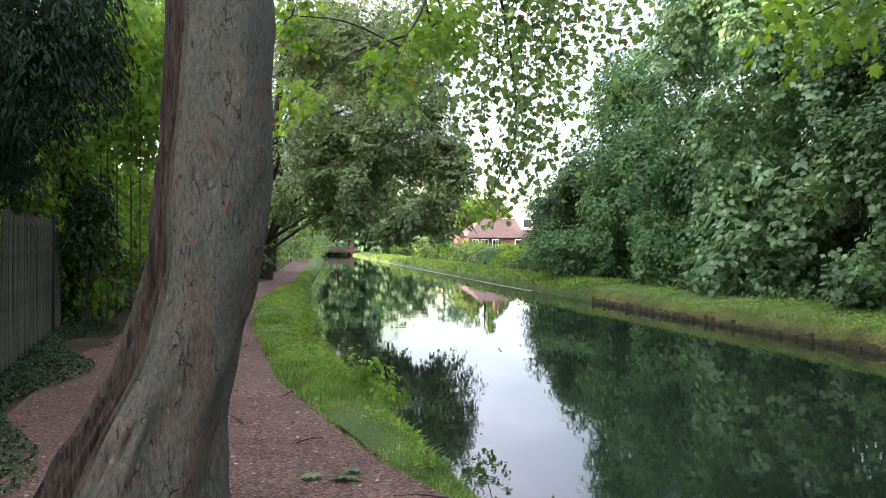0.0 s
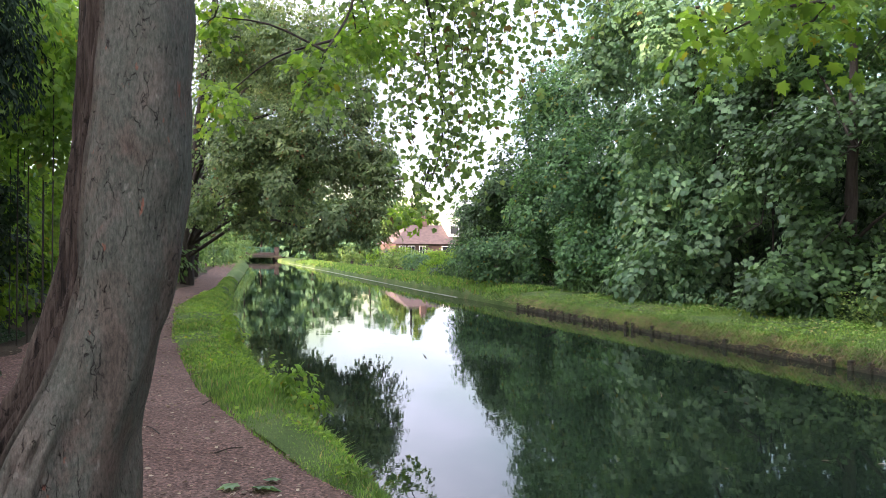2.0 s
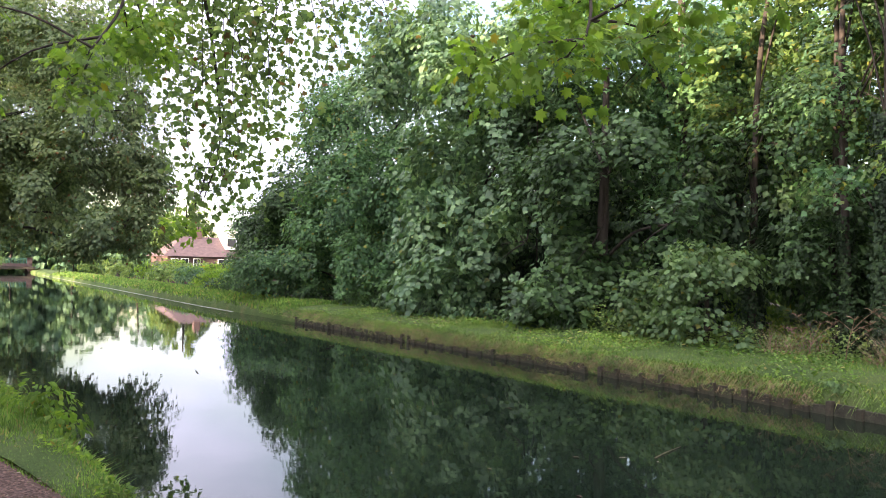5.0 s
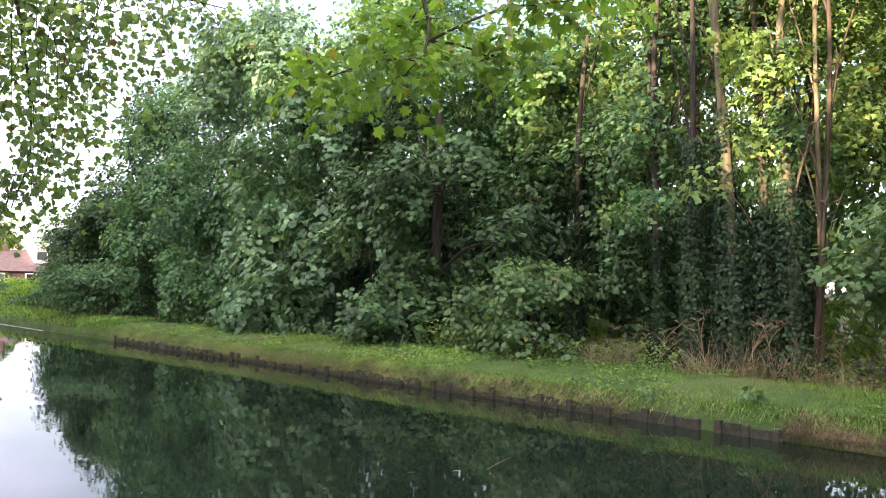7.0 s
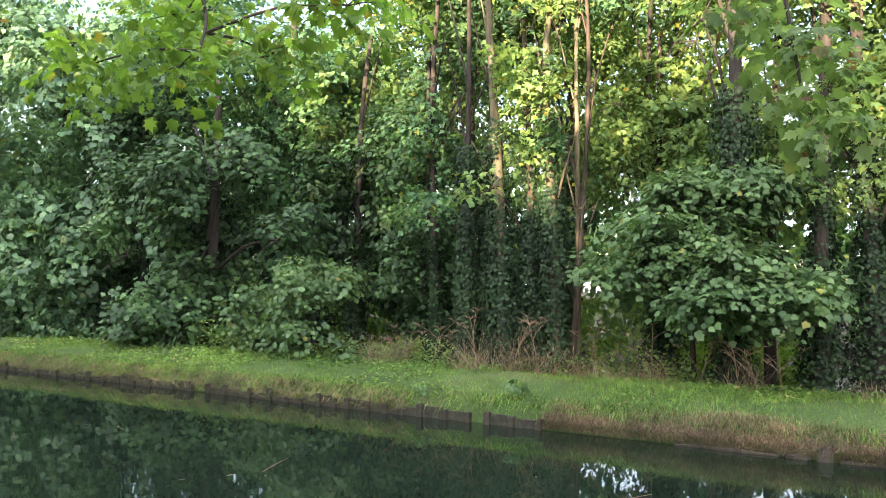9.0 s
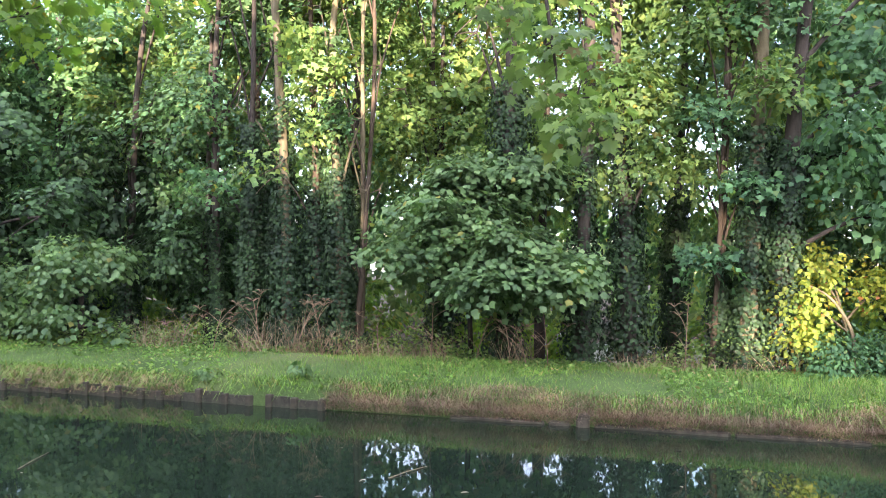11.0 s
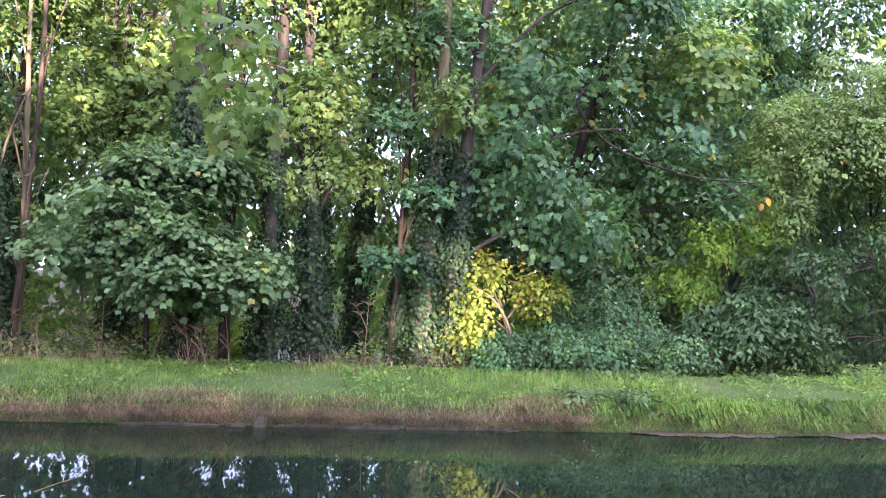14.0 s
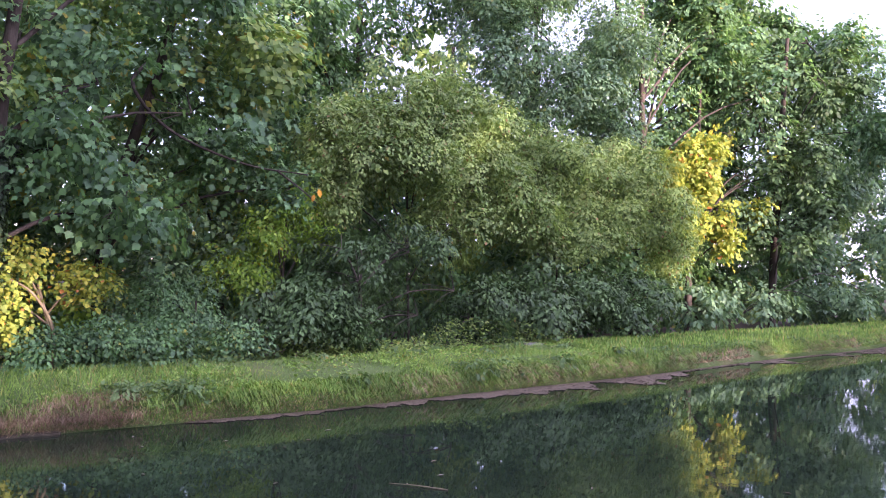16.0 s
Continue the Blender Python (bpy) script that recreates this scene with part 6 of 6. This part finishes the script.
# a sunlit bent stem, the dark bough and its turned leaves
tagged(tubes("bent_sapling", None, [([(12.66, -2.7, 0.45), (12.66, -2.68, 1.12), (12.68, -2.48, 1.54), (12.72, -2.25, 1.76), (12.8, -2.0, 1.85)], 0.03, 0.012)], BARK_PALE, sides=8), "bent pale sapling stem beside the yellow shrub", "sapling")
bough = empty("fallen_bough", 15.2, -3.4, 6.2, "dark bare bough slanting out of the crown", "branch")
tubes("bough", bough, [([(16.4, -4.9, 6.2), (15.2, -4.3, 5.4), (14.67, -4.83, 4.56), (14.25, -6.08, 4.02), (13.78, -7.18, 3.86)], 0.042, 0.012), ([(14.02, -6.65, 3.92), (13.8, -7.1, 3.55), (13.71, -7.33, 3.33)], 0.02, 0.01)], BARK_DARK, sides=8)
TURNED = leaf_material("turned_leaf", (0.45, 0.20, 0.03), (0.55, 0.28, 0.04), (0.6, 0.36, 0.06), through=0.4, tone=(1, 1, 1))
child(new("turned_leaf", leaves_mesh("turned_leaf", np.array([(12.85, -6.95, 3.5), (12.87, -6.88, 3.4)]), np.array([(0, -0.3, -1.0), (0, 0.3, -1.0)]), np.array([(-1.0, 0.3, 0.3), (-1.0, 0.2, 0.2)]), np.array([0.16, 0.14]), "oval", TURNED)), bough, "orange turned leaves")

# ---------------------------------------------------------------- gravestones beyond the wood
STONE = plain("grave_stone", (0.38, 0.38, 0.37), (0.6, 0.6, 0.58), 8, 0.85, 0.4)


def gravestone(x, y, z, w, h, turn, seed):
    bm = bmesh.new()
    pts = [(-w / 2, 0), (w / 2, 0), (w / 2, h * 0.75)] + [(w / 2 * math.cos(a), h * 0.75 + h * 0.25 * math.sin(a)) for a in np.linspace(0.3, math.pi - 0.3, 7)] + [(-w / 2, h * 0.75)]
    f = bm.faces.new([bm.verts.new((0, px, pz)) for px, pz in pts])
    e = bmesh.ops.extrude_face_region(bm, geom=[f])
    for v in e["geom"]:
        if isinstance(v, bmesh.types.BMVert):
            v.co.x += 0.1
    bmesh.ops.recalc_face_normals(bm, faces=bm.faces[:])
    ob = empty("gravestone", x, y, z, "pale weathered gravestone among the trees", "gravestone", "gravestones")
    s = part("slab", bm, STONE)
    s.parent = ob
    bm = bmesh.new()
    box(bm, -0.08, 0.18, -w * 0.65, w * 0.65, -0.05, 0.08, 0.015)
    b = part("plinth", bm, STONE)
    b.parent = ob
    ob.rotation_euler = (radians(2 * math.sin(seed)), radians(3 * math.cos(seed)), radians(turn))


for k, (x, y, w, h, tn) in enumerate([(18.6, 1.25, 0.55, 0.8, 8), (19.4, 0.2, 0.5, 0.7, -12), (20.5, 2.6, 0.6, 0.9, 5), (20, -0.9, 0.5, 0.75, 15), (21, 3.9, 0.5, 0.7, -6)]):
    gravestone(x, y, -0.36, w, h, tn, k)
bm = bmesh.new()
box(bm, 13.2, 13.55, -12.75, -12.25, 0.38, 0.58, 0.04)
tagged(part("stone_block", bm, plain("mossy_stone", (0.09, 0.095, 0.08), (0.2, 0.2, 0.17), 8, 0.9, 0.5)), "low grey stone block at the edge of the grass", "stone")

# ---------------------------------------------------------------- wooden fence by the path
WOOD = plain("old_fence_wood", (0.035, 0.038, 0.026), (0.12, 0.115, 0.085), 8, 0.9, 0.6)
fence = empty("fence", -3.2, 11, 0.3, "weathered grey-green fence of close upright pales", "fence")


def fence_x(y):
    return -2.9 - 0.123 * (y - 9.68)


bm = bmesh.new()
box(bm, -0.011, 0.011, -0.029, 0.029, 0, 1.93)
for v in bm.verts:
    if v.co.z > 1:
        v.co.y *= 0.9
top = bmesh.ops.bisect_plane(bm, geom=bm.verts[:] + bm.edges[:] + bm.faces[:], plane_co=(0, 0, 1.84), plane_no=(0, 0, 1))
for v in bm.verts:
    if v.co.z > 1.9:
        v.co.y *= 0.12
first = part("pale", bm, WOOD)
g = np.random.default_rng(81)
n = 0
yy = 5.6
while yy < 15.2:
    ob = first if n == 0 else new("pale", first.data)
    ob.parent = fence
    ob.matrix_parent_inverse = Matrix.Translation(fence.location).inverted()
    ob.matrix_basis = pose(fence_x(yy) + g.uniform(-0.006, 0.006), yy, 0.33 + g.uniform(-0.03, 0.03), g.uniform(-0.7, 0.7), g.uniform(-1, 1), 7 + g.uniform(-3, 3))
    yy += float(g.uniform(0.072, 0.083))
    n += 1
for zr in (0.65, 1.75):
    tubes("rail", fence, [([(fence_x(5.5) - 0.05, 5.5, zr), (fence_x(15.3) - 0.05, 15.3, zr)], 0.035, 0.035)], WOOD, sides=4, rough=0)
for yp in (6.2, 8.4, 10.6, 12.9, 15.25):
    bm = bmesh.new()
    box(bm, fence_x(yp) - 0.13, fence_x(yp) - 0.03, yp - 0.05, yp + 0.05, 0.1, 2.3, 0.01)
    part("post", bm, WOOD, fence)
bm = bmesh.new()
box(bm, fence_x(13.9) + 0.02, fence_x(13.9) + 0.06, 13.88, 13.92, 0.2, 2.35, 0.005)
part("iron_post", bm, plain("dark_iron", (0.01, 0.01, 0.01), (0.03, 0.03, 0.03), 20, 0.5, 0.1), fence, "thin black iron post")
r = np.random.default_rng(91)
n = 13000
y = r.uniform(5, 17, n)
u = r.random(n) ** 1.4
x = fence_x(y) + 0.02 + u * (0.55 + 0.3 * np.sin(y * 1.3))
z = 0.36 + 0.16 * r.random(n) * (1 - u)
p = np.stack([x, y, z], 1)
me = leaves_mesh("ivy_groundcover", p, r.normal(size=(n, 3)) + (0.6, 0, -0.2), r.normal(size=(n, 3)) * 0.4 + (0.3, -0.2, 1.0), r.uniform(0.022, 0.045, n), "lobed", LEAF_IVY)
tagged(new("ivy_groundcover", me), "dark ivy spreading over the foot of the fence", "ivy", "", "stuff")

# ---------------------------------------------------------------- bridge and house in the distance
# brick red is muted so that its colour takes in the distance haze
BRICK = plain("red_brick", (0.085, 0.057, 0.05), (0.14, 0.092, 0.08), 3, 0.9, 0.3)
RAIL = plain("green_paint", (0.08, 0.20, 0.13), (0.12, 0.26, 0.17), 10, 0.5, 0.0)
bridge = empty("bridge", 10, 129.5, 0, "small red brick bridge with green railings over the canal", "bridge")
for x0, x1 in ((7.0, 7.6), (12.2, 12.85)):
    bm = bmesh.new()
    box(bm, x0, x1, 129.2, 129.8, 0.2, 2.05, 0.02)
    box(bm, x0 - 0.06, x1 + 0.06, 129.14, 129.86, 2.05, 2.15, 0.02)
    part("pier", bm, BRICK, bridge)
bm = bmesh.new()
box(bm, 7.6, 12.2, 129.3, 129.7, 0.85, 1.3, 0.01)
part("parapet", bm, BRICK, bridge)
bm = bmesh.new()
box(bm, 6.2, 13.8, 129.0, 134, 0.5, 0.84, 0.02)
part("deck", bm, CONCRETE, bridge)
for side in ((5.0, 7.7), (12.4, 15.5)):
    bm = bmesh.new()
    box(bm, side[0], side[1], 130.2, 134, -0.5, 0.5, 0.02)
    part("abutment", bm, BRICK, bridge)
for k in range(24):
    bm = bmesh.new()
    box(bm, 7.7 + k * 0.19, 7.76 + k * 0.19, 129.46, 129.52, 1.28, 2.0)
    part("baluster", bm, RAIL, bridge)
bm = bmesh.new()
box(bm, 7.6, 12.2, 129.44, 129.54, 2.0, 2.07, 0.01)
part("handrail", bm, RAIL, bridge)

ROOF = plain("roof_tile", (0.10, 0.068, 0.064), (0.165, 0.112, 0.105), 2.5, 0.85, 0.4)
WHITE = plain("white_paint", (0.72, 0.72, 0.7), (0.82, 0.82, 0.8), 6, 0.5, 0.0)
GLASS = Nodes("window_glass", 0.05, 0.5)
GLASS.p.inputs["Base Color"].default_value = (0.03, 0.035, 0.04, 1)
GLASS = GLASS.mat
house = empty("house", 26, 90, 0.2, "red brick bungalow with hipped tile roof and dormer", "house")
bm = bmesh.new()
box(bm, 21.2, 33, 86.5, 94, -0.3, 2.65)
part("wall", bm, BRICK, house)
bm = bmesh.new()
vs = [bm.verts.new(q) for q in [(20.7, 86, 2.55), (33.5, 86, 2.55), (33.5, 94.5, 2.55), (20.7, 94.5, 2.55), (23.6, 90.2, 4.75), (31, 90.2, 4.75)]]
for f in ((0, 1, 5, 4), (1, 2, 5), (2, 3, 4, 5), (3, 0, 4), (3, 2, 1, 0)):
    bm.faces.new([vs[i] for i in f])
roof = part("roof", bm, ROOF, house)
bm = bmesh.new()
box(bm, 25.0, 25.7, 89.8, 90.5, 4.3, 5.5, 0.03)
chim = part("chimney", bm, BRICK, roof)
for k in range(2):
    bm = bmesh.new()
    bmesh.ops.create_cone(bm, cap_ends=True, segments=10, radius1=0.11, radius2=0.09, depth=0.35, matrix=Matrix.Translation((25.2 + 0.3 * k, 90.15, 5.67)))
    part("chimney_pot", bm, ROOF, roof)
for x0, x1 in ((21.6, 22.2), (22.6, 23.3), (23.9, 24.5), (26.5, 28.2)):
    bm = bmesh.new()
    box(bm, x0 - 0.07, x1 + 0.07, 86.38, 86.48, 1.0, 2.35, 0.01)
    fr = part("window_frame", bm, WHITE, house)
    for j in range(2):
        bm = bmesh.new()
        w = (x1 - x0 - 0.06) / 2
        box(bm, x0 + j * (w + 0.06), x0 + j * (w + 0.06) + w, 86.35, 86.375, 1.08, 2.27)
        part("pane", bm, GLASS, fr)
bm = bmesh.new()
box(bm, 27.6, 31.0, 87.6, 90.2, 3.4, 4.75, 0.02)
dormer = part("dormer", bm, WHITE, house)
for k in range(3):
    bm = bmesh.new()
    box(bm, 27.8 + k * 1.05, 28.7 + k * 1.05, 87.55, 87.58, 3.75, 4.6)
    part("pane", bm, GLASS, dormer)
grown("garden_tree", "small yellow-green garden tree beside the house", (26.4, 99), None, 0.2, [(26.2, 99, 6.6, 2.2, 2.0), (24.4, 99.5, 5.0, 1.8, 1.6), (28.2, 100, 5.2, 1.8, 1.8), (26.4, 99, 8.8, 1.4, 1.5)], LEAF_SUN, 720, shape="kite", size=0.4, per_m2=2.4, z0=0.1, gap=-0.4)
for k, (x, y, r, h, m) in enumerate([(13.9, 47.5, 1.0, 1.1, LEAF_BRIGHT), (15.6, 48.5, 1.2, 1.4, LEAF_BLUE), (17.0, 50.5, 1.3, 1.5, LEAF_BRIGHT), (15.4, 56, 1.3, 1.3, LEAF_BLUE), (17.4, 60, 1.5, 1.5, LEAF_BRIGHT), (15.4, 65, 1.3, 1.2, LEAF_OLIVE), (16.5, 72, 1.6, 1.5, LEAF_BRIGHT), (18.5, 78, 1.5, 1.4, LEAF_BLUE), (20.4, 80, 1.6, 1.8, LEAF_BRIGHT), (22.6, 82, 1.5, 1.8, LEAF_PALE), (19.6, 62, 1.5, 1.6, LEAF_BRIGHT), (21.8, 63, 1.6, 1.7, LEAF_PALE), (18.2, 69, 1.5, 1.6, LEAF_OLIVE), (24.6, 83, 1.5, 1.8, LEAF_OLIVE), (16.4, 86, 1.6, 1.8, LEAF_OLIVE), (15.6, 97, 1.6, 1.8, LEAF_FAR)]):
    grown("garden_shrub", "rounded green garden shrub before the house", (x, y), None, 0.04, [(x, y, 0.35 + h * 0.5, r, h * 0.62)], m, 700 + k, shape="oval", size=0.2, per_m2=3.2, category="shrub", z0=0.1, group="garden shrubs")
